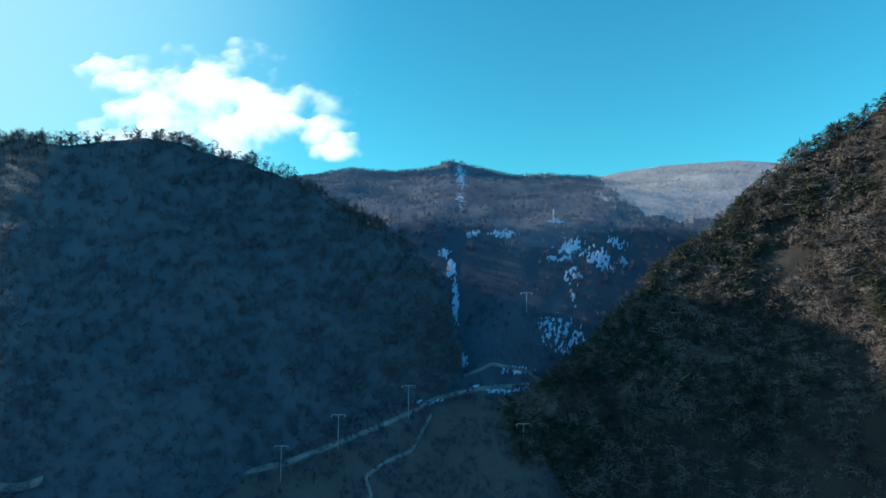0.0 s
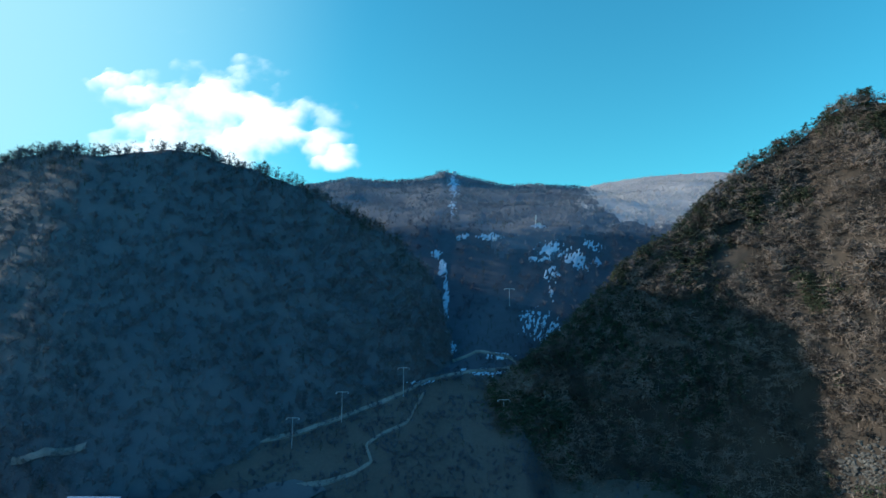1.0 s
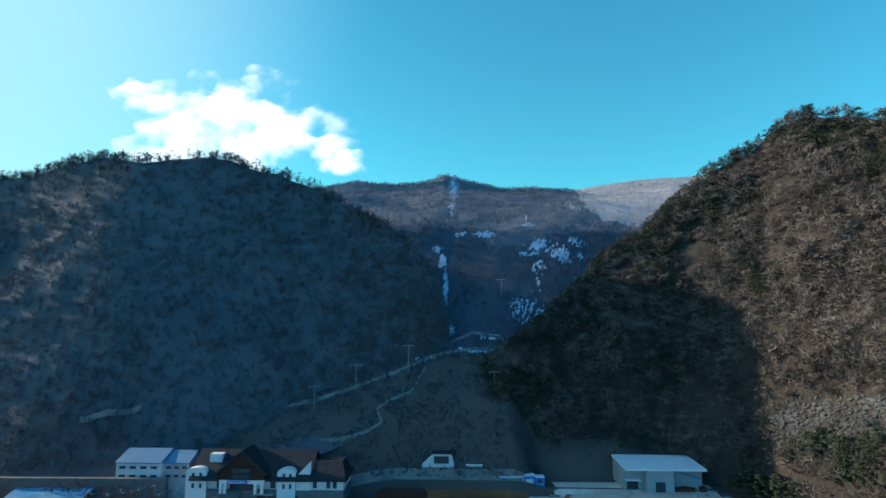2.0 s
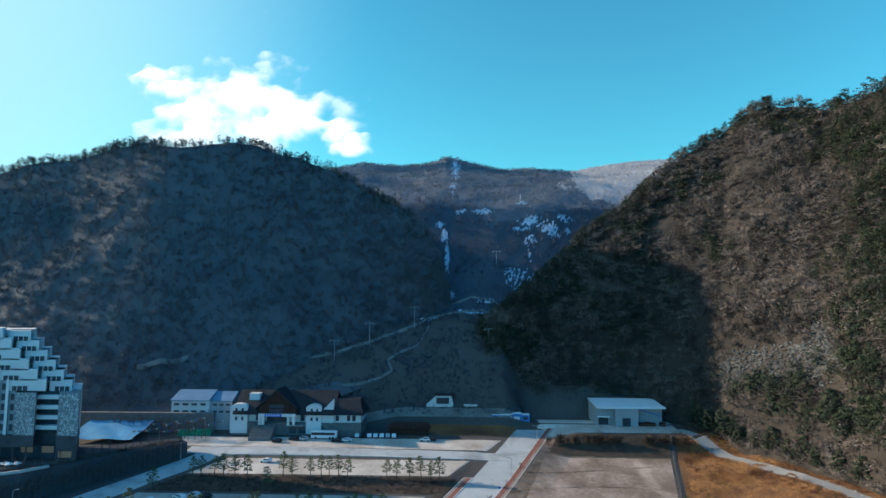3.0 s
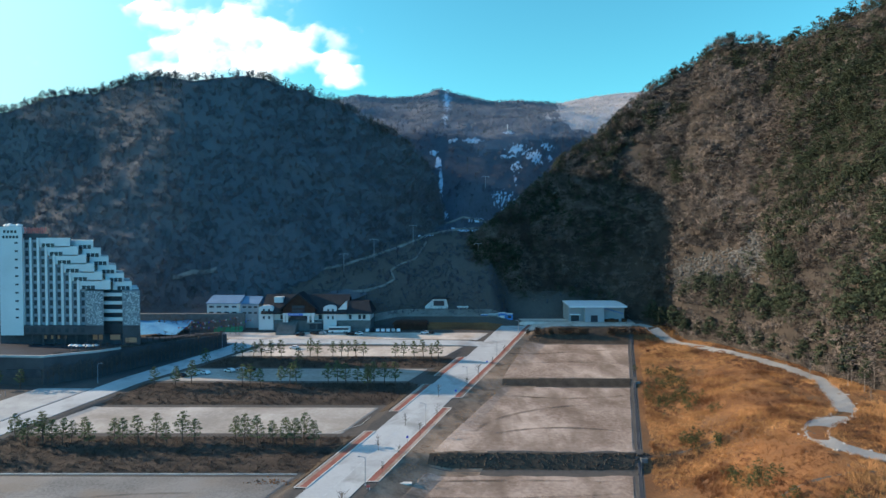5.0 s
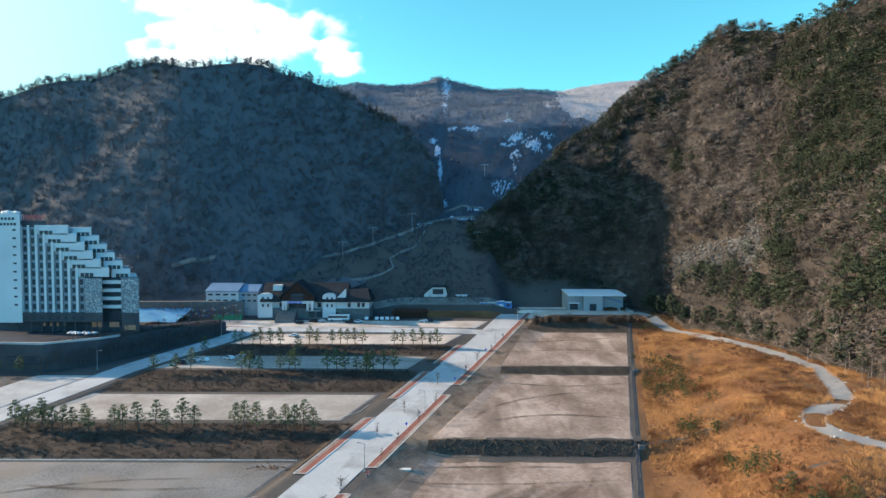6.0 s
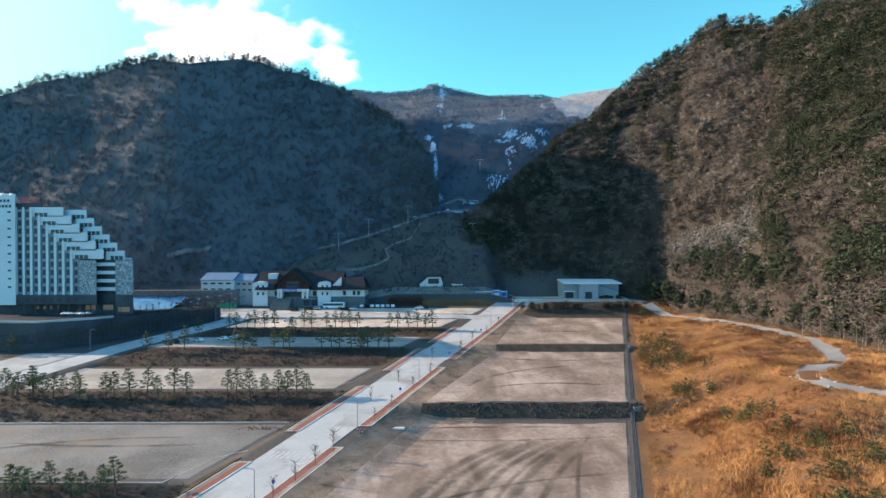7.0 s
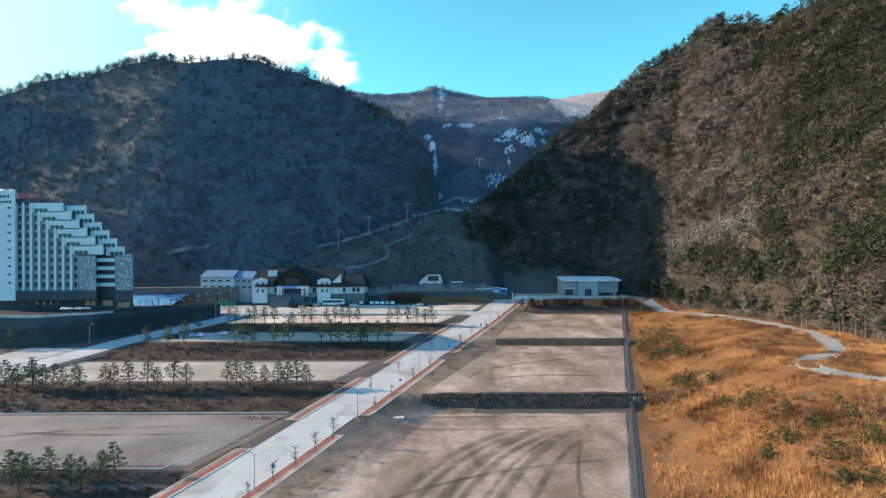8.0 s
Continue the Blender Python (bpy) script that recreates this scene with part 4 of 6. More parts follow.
tower = blocks("tower", [(-186, -176.4, 233.2, 247, 28.9, 73.8)], M_WHITE, hotel, "smooth white lift tower")
bar = blocks("sign_bar", [(-184.2, -183.2, 233.08, 233.2, 71.2, 72.3)], M_GLASS, tower)
for k in range(1, 9):
    share(bar, "sign_bar", (1.5 * k, 0, 0) if k < 4 else (1.4 * (k - 4) - 0.4, 0, -2.2), tower)
slit = blocks("slit_window", [(-179.6, -178.2, 233.1, 233.3, 66.8, 67.5)], M_GLASS, tower)
for k in range(1, 10):
    share(slit, "slit_window", (0, 0, -HF * k), tower)
for k in range(6):
    blocks("storey", [(-178, hx(153 + 13.7 * k), 240.5, 254, hz(377 + 15 * k), hz(362 + 15 * k))], M_WHITE, hotel)
blocks("lower_block", [(-178, hx(235), 240.5, 254, 29, hz(451))], M_WHITE, hotel)
blocks("bay_wall", [(hx(28), hx(53), 235.2, 241, 33, hz(358))], M_BAY, hotel, "grey window bays between white fins")
for k in range(6):
    blocks("bay_wall", [(hx(53 + 14.2 * k), hx(67.2 + 14.2 * k), 235.2, 241, 33, hz(373 + 15.2 * k))], M_BAY, hotel)
fin = blocks("fin", [(hx(39), hx(43), 234.3, 235.4, 33, hz(358))], M_WHITE, hotel)
for k in range(6):
    blocks("fin", [(hx(52 + 14.2 * k), hx(56.5 + 14.2 * k), 234.3, 235.4, 33, hz(358 + 15.2 * k))], M_WHITE, hotel)
blocks("fin", [(hx(27), hx(30), 234.3, 235.4, 33, hz(358))], M_WHITE, hotel)
pane = blocks("window", [(hx(31.5), hx(37), 235.05, 235.25, 34.2, 36.4)], M_GLASS, hotel)
for c in range(8):
    for f in range(10):
        top = 358 if c < 2 else 373 + 15.2 * (c - 2)
        if 36.6 + f * HF < hz(top) and c + f:
            share(pane, "window", (hx(31.5 + 14.2 * c) - hx(31.5), 0, f * HF), hotel)
for k in range(6):
    left, top = 53 + 14.2 * k, 358 + 15.2 * k
    box_unit = blocks("terrace_unit", [(hx(left), hx(left + 59), 234.6, 241, hz(top + 17), hz(top))], M_WHITE, hotel)
    blocks("terrace_window", [(hx(left + 7), hx(left + 32), 234.45, 234.7, hz(top + 17), hz(top + 10))], M_GLASS, box_unit)
    for m in range(4):
        blocks("mullion", [(hx(left + 7 + 8 * m), hx(left + 8 + 8 * m), 234.38, 234.6, hz(top + 17), hz(top + 10))], M_WHITE, box_unit)
    left, top = 119 + 13.7 * k, 362 + 15 * k
    wing = blocks("wing_unit", [(hx(left), hx(left + 34), 237.5, 246, hz(top + 16), hz(top))], M_WHITE, hotel)
    blocks("wing_window", [(hx(left + 7), hx(left + 31), 237.35, 237.6, hz(top + 16), hz(top + 9))], M_GLASS, wing)
    for m in range(4):
        blocks("mullion", [(hx(left + 7 + 7.7 * m), hx(left + 8 + 7.7 * m), 237.28, 237.5, hz(top + 16), hz(top + 9))], M_WHITE, wing)
    blocks("wing_door", [(hx(left - 9), hx(left - 3), 240.3, 240.6, hz(top + 18), hz(top + 10))], M_GLASS, wing)
for a, b in ((138, 170), (204, 235)):
    panel = blocks("panel", [(hx(a), hx(b), 233.6, 241, 33, hz(453))], M_PANEL, hotel, "grey panel with a pale maze pattern")
    r = random.Random(a)
    bars = []
    for _ in range(190):
        x, z = r.uniform(hx(a) + 0.2, hx(b) - 0.6), r.uniform(33.2, hz(453) - 0.6)
        bars.append((x, x + r.uniform(0.4, 0.9), 233.52, 233.62, z, z + 0.2) if r.random() < 0.5 else (x, x + 0.2, 233.52, 233.62, z, z + r.uniform(0.4, 0.9)))
    tagged(blocks("maze_pattern", bars, M_WHITE, panel), kind="stuff")
blocks("recess", [(hx(170), hx(204), 238, 241, 29, hz(453))], M_GLASS, hotel, "dark glazed recess")
balcony = blocks("balcony", [(hx(170), hx(204), 236, 238, hz(479), hz(473))], M_WHITE, hotel)
for k in (-1, 1, 2):
    share(balcony, "balcony", (0, 0, -HF * k), hotel)
base = blocks("base_storey", [(-187, hx(170), 233.4, 253, 29.2, 33.0), (hx(170), hx(204), 237.8, 253, 29.2, 33.0), (hx(204), hx(235), 233.4, 253, 25, 33.0)], M_DARK, hotel, "dark stone storey under the white tower")
pane = blocks("base_window", [(hx(30), hx(36), 233.25, 233.45, 30.2, 31.8)], M_GLASS, base)
for k in range(1, 8):
    share(pane, "base_window", (3.31 * k, 0, 0), base)
blocks("lobby", [(-187, hx(204), 238, 253, 24.5, 29.2)], M_GLASS, hotel, "recessed glazed lobby")
lit = blocks("lobby_light", [(hx(150), hx(168), 237.8, 238, 26.3, 28.4)], M_WARM, hotel, "warmly lit lobby window")
share(lit, "lobby_light", (7.4, 0, 0), hotel)
blocks("lobby_light", [(hx(208), hx(228), 233.2, 233.4, 26.0, 28.0)], M_WARM, hotel, "warmly lit lobby window")
for k in range(4):
    blocks("lobby_light", [(hx(62 + 12 * k), hx(66 + 12 * k), 237.8, 238, 26.6, 28.0)], M_WARM, hotel)
col = blocks("column", [(hx(40), hx(42.5), 234, 234.8, 24.6, 29.2)], M_DARK, hotel)
for k in range(1, 7):
    share(col, "column", (4.6 * k, 0, 0), hotel)
plinth = prism("podium", [(-205, 213), (-152, 211), (-137, 221), (-120, 243), (-103, 262), (-110, 268), (-131, 254.5), (-205, 254.5)], 9, 24.5, M_DARK, hotel, "dark stone podium with a terrace on top")
prism("parapet", [(-205, 212.7), (-151.9, 210.7), (-136.7, 220.8), (-132, 227), (-132.6, 227.4), (-137.2, 221.5), (-152.2, 211.5), (-205, 213.5)], 24.5, 25.3, M_CONC, plinth)
blocks("opening", [(-176, -169, 211.4, 212.4, 15.5, 19.5), (-166, -152.5, 210.6, 211.6, 17, 20)], M_GLASS, plinth)
gate_line = [(-151, 211.6), (-137.4, 220.6), (-120.3, 242.6), (-104, 261)]
sign_base = blocks("roof_sign", [(-176.2, -166, 235, 240.5, 68.4, 71.0)], M_DARK, hotel, "rooftop plant box carrying a red sign")
blocks("sign_frame", [(-175.6 + 0.86 * k, -175.1 + 0.86 * k, 235, 235.2, 71.2 + 0.5 * (k % 3 == 1), 73.6 - 0.4 * (k % 2)) for k in range(11)] + [(-175.8, -166, 235.05, 235.15, 71.1, 71.3), (-175.8, -168, 235.05, 235.15, 72.6, 72.75)], M_RED, sign_base, "red sign frame too far to read")
tops = [(-183.5, 0.9), (-181.8, 1.2), (-180.0, 0.8), (-178.3, 1.0), (-177.0, 0.6)]
bm = bmesh.new()
for x, r in tops:
    bmesh.ops.create_icosphere(bm, subdivisions=2, radius=r, matrix=Matrix.Translation((x + 160, 236 - 240, 74.3 - 14)) @ Matrix.Diagonal((1.3, 1, 0.8, 1)))
linked("roof_cover", bm, M_WHITE, hotel, "bulging white cover on the tower roof")
for ob in hotel.children_recursive:
    if ob.name.startswith(("podium", "parapet", "opening")) or ob.data.get("skewed"):
        continue
    ob.data["skewed"] = True
    for vert in ob.data.vertices:
        vert.co.x -= (vert.co.y + 6) * 0.62
umb = thing("parasol", -150, 224, 24.5, "white parasol on the hotel terrace", "parasol", "parasols on the terrace")
tube("pole", [(-150, 224, 24.5), (-150, 224, 27)], 0.05, M_POLE, umb)
bm = bmesh.new()
bmesh.ops.create_cone(bm, cap_ends=True, segments=8, radius1=1.5, radius2=0.05, depth=0.7, matrix=Matrix.Translation((0, 0, 2.4)))
linked("canopy", bm, M_WHITE, umb)
for k in range(1, 6):
    copy_thing(umb, pose(-150 + 1.9 * k, 223 + 0.8 * (k % 2), 24.5))

# ---- lodge ----
lodge = thing("lodge", -70, 292, 22.5, "white alpine lodge with dark slate roofs and a timber gable", "lodge")
LX = lambda p: p / 3.507 - 223.55
LZ = lambda q: 175.23 - q / 3.507
blocks("stone_base", [(LX(447), LX(645), 286, 303, 20.5, 27.2)], M_STONE, lodge, "grey stone ground floor")
blocks("wall", [(LX(473), LX(563), 287.5, 302, 27.2, 31.4), (LX(585), LX(644), 287, 301, 27.2, 31.0)], M_WHITE, lodge)


def arch_tower(x0, x1):
    w = (x1 - x0) / 2
    prof = [(x0, 22.6), (x1, 22.6)] + [(x0 + w + w * math.cos(a), 33.4 + 1.5 * math.sin(a)) for a in (math.pi * k / 8 for k in range(9))]
    t = front_profile("turret", prof, 285.6, 296, M_WHITE, lodge)
    for zx in (28.0, 31.6):
        for off in (0.30, 0.66):
            blocks("turret_window", [(x0 + 2 * w * off, x0 + 2 * w * off + 0.9, 285.45, 285.65, zx, zx + 1.5)], M_GLASS, t)


arch_tower(LX(447), LX(473)), arch_tower(LX(562), LX(585))
side_profile("roof", [(284.6, 31.2), (294.5, 39.6), (304.5, 31.2), (304.5, 30.6), (294.5, 38.9), (284.6, 30.6)], LX(452), LX(605), M_SLATE, lodge, "steep dark slate roof")
gable = front_profile("timber_gable", [(LX(492), 31.2), (LX(548), 31.2), (LX(548), 33.5), (LX(519), 41.0), (LX(492), 33.5)], 284.2, 294, M_TIMBER, lodge, "red-brown timber gable over the entrance")
side_profile("gable_window", [(284.05, 31.6), (284.3, 31.6), (284.3, 35.0), (284.05, 35.0)], LX(508), LX(530), M_GLASS, gable)
blocks("gable_beam", [(LX(500), LX(540), 283.9, 284.3, 33.1, 33.5), (LX(505), LX(535), 283.9, 284.3, 35.4, 35.8)], M_TIMBER, gable)
for sgn in (-1, 1):
    front_profile("barge_board", [(LX(519), 41.4), (LX(519), 40.5), (LX(519) + sgn * 9.4, 32.6), (LX(519) + sgn * 9.4, 33.5)], 283.4, 295, M_SLATE, gable)
blocks("chimney", [(LX(470), LX(486), 290, 294, 34, LZ(479))], M_WHITE, lodge, "broad white chimney")
front_profile("end_gable", [(LX(583), 27.2), (LX(603), 27.2), (LX(603), LZ(484)), (LX(583), 31.5)], 286.4, 288, M_WHITE, lodge)
bm = bmesh.new()
x0, x1, xa, xb = LX(591) + 70, LX(649) + 70, LX(603) + 70, LX(640) + 70
pts = [(x0, -7.4, 8.2), (x1, -7.4, 8.2), (x1, 10, 8.2), (x0, 10, 8.2), (xa, -1, 14.0), (xb, -1, 14.0), (xb, 4, 14.0), (xa, 4, 14.0)]
q = [bm.verts.new(p) for p in pts]
for f in ((0, 1, 5, 4), (1, 2, 6, 5), (2, 3, 7, 6), (3, 0, 4, 7), (4, 5, 6, 7), (3, 2, 1, 0)):
    bm.faces.new([q[i] for i in f])
linked("hipped_roof", bm, M_SLATE, lodge, "dark hipped roof of the east wing")
for p in (597, 606, 623, 631):
    blocks("window", [(LX(p), LX(p) + 1.4, 286.8, 287.05, 27.9, 30.1)], M_GLASS, lodge)
for p in (484, 552):
    blocks("window", [(LX(p), LX(p) + 1.8, 287.3, 287.55, 27.6, 30.0)], M_GLASS, lodge)
porch = blocks("porch", [(LX(492), LX(548), 283.6, 287.6, 30.0, 31.2)], M_WHITE, lodge)
for p in (492, 497, 535, 543):
    blocks("porch_column", [(LX(p), LX(p) + 1.0, 283.8, 284.8, 26.6, 30.0)], M_WHITE, porch)
blocks("entrance", [(LX(502), LX(533), 286.6, 287.6, 26.8, 30.0)], M_GLASS, porch, "dark glazed entrance")
blocks("fascia_sign", [(LX(502), LX(527), 283.3, 283.6, 30.1, 31.1)], M_SIGNBLUE, porch, "blue sign board with unreadable writing")
bar = blocks("sign_bar", [(LX(504), LX(504) + 0.6, 283.22, 283.3, 30.35, 30.85)], M_WHITE, porch)
for k in range(1, 6):
    share(bar, "sign_bar", (1.05 * k, 0, 0), porch)
side_profile("stair", [(286, 21.0), (278.8, 21.0)] + [(278.8 + 0.6 * (k // 2 + k % 2), 22.4 + 0.44 * (k // 2)) for k in range(21)] + [(286, 26.8)], LX(484), LX(517), M_STONE, lodge, "broad grey entrance stair")
for p in (450, 462, 537, 551, 563, 578):
    blocks("shopfront", [(LX(p), LX(p) + 3.0, 285.85, 286.05, 22.8, 25.6)], M_GLASS, lodge)
blocks("awning", [(LX(533), LX(558), 284.4, 286, 26.0, 26.3)], M_CONC, lodge)

# ---- steel halls and cabins ----
hall = thing("steel_hall", 77, 306, 22.3, "grey steel hall with a pale roof on a gravel yard", "warehouse")
WX = lambda p: p / 3.343 - 234.52
side_profile("body", [(300.5, 22.2), (300.5, 32.6), (313, 33.3), (315, 33.3), (315, 22.2)], WX(996), WX(1094), M_METAL, hall)
front = blocks("front_bay", [(WX(1022), WX(1055), 297, 300.6, 22.2, 32.4)], M_METAL, hall)
side_profile("roof", [(296.4, 32.5), (296.4, 33.2), (313, 34.1), (315.4, 34.1), (315.4, 33.4), (313, 33.4)], WX(994.8), WX(1095.2), M_SHEET, hall, "pale sheet roof")
rib = blocks("wall_rib", [(WX(998), WX(998) + 0.15, 300.35, 300.5, 22.4, 32.3)], M_METAL, hall)
for k in range(1, 7):
    share(rib, "wall_rib", (1.05 * k, 0, 0), hall)
for k in range(18, 28):
    share(rib, "wall_rib", (1.05 * k, 0, 0), hall)
blocks("roller_door", [(WX(1032), WX(1044), 296.85, 297.05, 24.9, 28.4)], M_GLASS, front)
blocks("roller_door", [(WX(1000), WX(1014), 300.3, 300.5, 24.9, 28.0)], M_GLASS, hall)
blocks("canopy", [(WX(998), WX(1016), 298.5, 300.6, 28.3, 28.6)], M_SHEET, hall)
tube("brace", [(WX(1057), 300.3, 32.0), (WX(1092), 300.3, 28.8)], 0.25, M_BLUE, hall)
for k, (p, c) in enumerate(((1062, 0), (1070, 1), (1078, 0), (1092, 1))):
    crate = thing("crate", WX(p), 298.6, 24.8, "weathered wooden crate stacked beside the steel hall", "crate", "crates by the hall")
    blocks("body", [(WX(p) - 1.1, WX(p) + 1.1, 297.8, 299.4, 24.75, 26.2 + 0.3 * c)], M_TIMBER, crate)
    blocks("batten", [(WX(p) - 1.15, WX(p) + 1.15, 297.72, 297.82, 25.1 + 0.5 * m, 25.25 + 0.5 * m) for m in range(2)], M_GRASS, crate)
shed = thing("hall", -116, 295, 22.5, "long white hall with two rows of windows under a pale roof", "hall")
SX = lambda p: p / 3.459 - 226.66
blocks("body", [(SX(355), SX(412), 290, 298, 22, 35.2)], M_WHITE, shed)
blocks("annex", [(SX(412), SX(445), 292, 298, 22, 34.7)], M_METAL, shed)
side_profile("roof", [(289.4, 35.2), (289.4, 35.5), (298.5, 38.8), (298.5, 35.2)], SX(354), SX(413), M_SHADEROOF, shed, "sheet roof coloured blue for the mountain's shade")
side_profile("roof", [(291.4, 34.7), (291.4, 35.0), (298.5, 38.2), (298.5, 34.7)], SX(413), SX(446), M_SHADEROOF, shed, "sheet roof coloured blue for the mountain's shade")
win = blocks("window", [(SX(359), SX(367), 289.85, 290.05, 33.2, 34.1)], M_GLASS, shed)
for r in range(2):
    for k in range(4):
        if r + k:
            share(win, "window", (3.9 * k, 0, -3.0 * r), shed)
win = blocks("window", [(SX(416), SX(422), 291.85, 292.05, 32.8, 33.7)], M_GLASS, shed)
for r in range(2):
    for k in range(3):
        if r + k:
            share(win, "window", (2.9 * k, 0, -3.0 * r), shed)
CX = lambda p: p / 3.28 - 239.02
cabin = thing("lift_station", CX(762), 308, 28, "small white gondola station with a dark window band", "station")
front_profile("body", [(CX(742), 27), (CX(783), 27), (CX(783), 32), (CX(779), 36), (CX(758), 36), (CX(742), 32)], 305.5, 312, M_WHITE, cabin)
blocks("window_band", [(CX(757), CX(776), 305.3, 305.55, 32.3, 35)], M_GLASS, cabin)
blocks("roof", [(CX(755), CX(785), 304.6, 313, 36, 36.5)], M_SLATE, cabin)
hut = thing("hut", CX(808), 308, 28, "small white hut with a flat dark roof", "hut")
blocks("body", [(CX(800), CX(817), 305.5, 309, 27, 31.6)], M_WHITE, hut)
blocks("window", [(CX(802), CX(815), 305.35, 305.55, 29.4, 31)], M_GLASS, hut)
blocks("roof", [(CX(798), CX(819), 305, 309.5, 31.6, 32.0)], M_SHEET, hut)
for k, (a, b, h) in enumerate(((840, 852, 2.9), (853, 870, 3.3), (871, 884, 4.0), (885, 896, 3.1))):
    box_unit = thing("container", CX((a + b) / 2), 305, 25.5, "blue and white site container behind the parking lot", "container", "site containers")
    blocks("body", [(CX(a), CX(b), 303, 306.5, 24.5, 26.2 + 0.6 * h)], M_BLUE if k != 1 else M_METAL, box_unit)
    blocks("window", [(CX(a) + 0.6, CX(b) - 0.8, 302.85, 303.05, 26.0, 27.4)], M_GLASS if k != 2 else M_WHITE, box_unit)
    blocks("roof_frame", [(CX(a) - 0.1, CX(b) + 0.1, 302.8, 306.6, 26.2 + 0.6 * h, 26.4 + 0.6 * h)], M_SHEET, box_unit)
barn = thing("shed", -20, 290, 22, "low dark brown open shed beside the parking lot", "shed")
blocks("body", [(-28, -11, 288, 292, 21, 25.0)], M_TIMBER, barn)
front_profile("roof", [(-29, 25.0), (-10, 25.0), (-11.5, 26.6), (-27, 26.6)], 287, 293, M_TIMBER, barn)

# ---- wall, ice pool, bunting ----
ice = np.array([[(-160 + 2 * i + 0.3 * j, 274 + 1.4 * j, 22.2 + 0.55 * j + 0.25 * math.sin(i * 0.9 + j)) for j in range(10)] for i in range(15)])
tagged(mesh_object("ice_slope", ice, grid_faces(15, 10), M_ICE, True), "pale blue ice slope beside the hotel", "ice", kind="structure")
strip("retaining_wall", [(-166, 287.6), (-130, 288), (-104, 288.4)], 1.4, M_STONE, "dark stone retaining wall below the white hall", 8.4, 10.0, category="wall")
net = strip("net_fence", [(-118, 284), (-104, 285.2)], 0.3, M_GREEN, "green netting fence by the lodge", 2.6, 3.2, 12, category="fence")
FLAG = [M_RED, M_WHITE, M_GREEN, M_SIGNBLUE, M_GRASS]
for a, b in (((-128, 280, 27.5), (-106, 284, 29.5)), ((-122, 277, 25.0), (-98, 284.5, 28.5)), ((-132, 275, 25.5), (-118, 284, 28.0))):
    line = thing("bunting", *a, "string of small coloured flags by the lodge", "bunting", "flag strings")
    A, B = Vector(a), Vector(b)
    tube("cord", [A.lerp(B, k / 8) - Vector((0, 0, 1.2 * math.sin(math.pi * k / 8))) for k in range(9)], 0.03, M_POLE, line, 4)
    tube("pole", [A - Vector((0, 0, 6)), A], 0.06, M_POLE, line, 5)
    tube("pole", [B - Vector((0, 0, 6.5)), B], 0.06, M_POLE, line, 5)
    for k in range(22):
        f = (k + 0.5) / 22
        p = A.lerp(B, f) - Vector((0, 0, 1.2 * math.sin(math.pi * f)))
        bm = bmesh.new()
        o = origin(line)
        w = [bm.verts.new(p - o + Vector(d)) for d in ((-0.38, 0, 0), (0.38, 0.05, 0), (0, 0.1, -0.85), (-0.38, 0.04, 0), (0.38, 0.09, 0), (0, 0.14, -0.85))]
        bm.faces.new((w[0], w[1], w[2])), bm.faces.new((w[5], w[4], w[3]))
        linked("flag", bm, FLAG[k % 5], line)


# ---- vehicles ----
def make_car(paint, x, y, turn, label):
    car = thing("car", 0, 0, 0, label, "car", "parked cars")
    side = [(-2.15, 0.35), (2.15, 0.35), (2.2, 0.75), (1.9, 0.92), (1.0, 1.0), (0.5, 1.45), (-1.2, 1.48), (-1.95, 1.0), (-2.2, 0.85)]
    side_profile("body", side, -0.88, 0.88, paint, car)
    glass = [(0.93, 1.0), (0.48, 1.40), (-1.15, 1.42), (-1.75, 1.02)]
    side_profile("glazing", glass, -0.90, 0.90, M_GLASS, car)
    for wx in (-0.82, 0.82):
        for wy in (-1.35, 1.35):
            tube("wheel", [(wx - 0.1, wy, 0.33), (wx + 0.1, wy, 0.33)], 0.33, M_TYRE, car, 10)
    for wx in (-0.65, 0.65):
        blocks("headlight", [(wx - 0.2, wx + 0.2, 2.1, 2.22, 0.62, 0.78)], M_SHEET, car)
    car.matrix_basis = pose(x, y, float(ground_z(x, y)) + 0.1, 0, 0, turn)
    return car


CARS = [(-73, 277.5, 92, 1), (-66.5, 280, 80, 1), (-63, 280.4, 85, 2), (-48.5, 279, 88, 1), (-44.5, 279.2, 92, 0), (-70.5, 257, 90, 0), (-104, 219, 62, 1), (-100, 221.5, 60, 2), (-96.5, 223, 60, 0), (-88, 226, 65, 0),
        (-84, 228, 65, 2), (-80, 227, 70, 1), (-12, 281, 85, 0), (-9.5, 281.2, 85, 1)]
SHADE = ["white saloon car standing on the open parking lot", "black saloon car standing on the open parking lot", "silver saloon car standing on the open parking lot"]
masters = {}
for x, y, a, c in CARS:
    if c in masters:
        copy_thing(masters[c], pose(x, y, float(ground_z(x, y)) + 0.1, 0, 0, a))
    else:
        masters[c] = make_car(PAINT[c], x, y, a, SHADE[c])
for k in range(7):
    copy_thing(masters[k % 3 if k % 2 else 0], pose(-41 + 2.6 * k, 285, float(ground_z(-41 + 2.6 * k, 285)) + 0.1, 0, 0, 5))
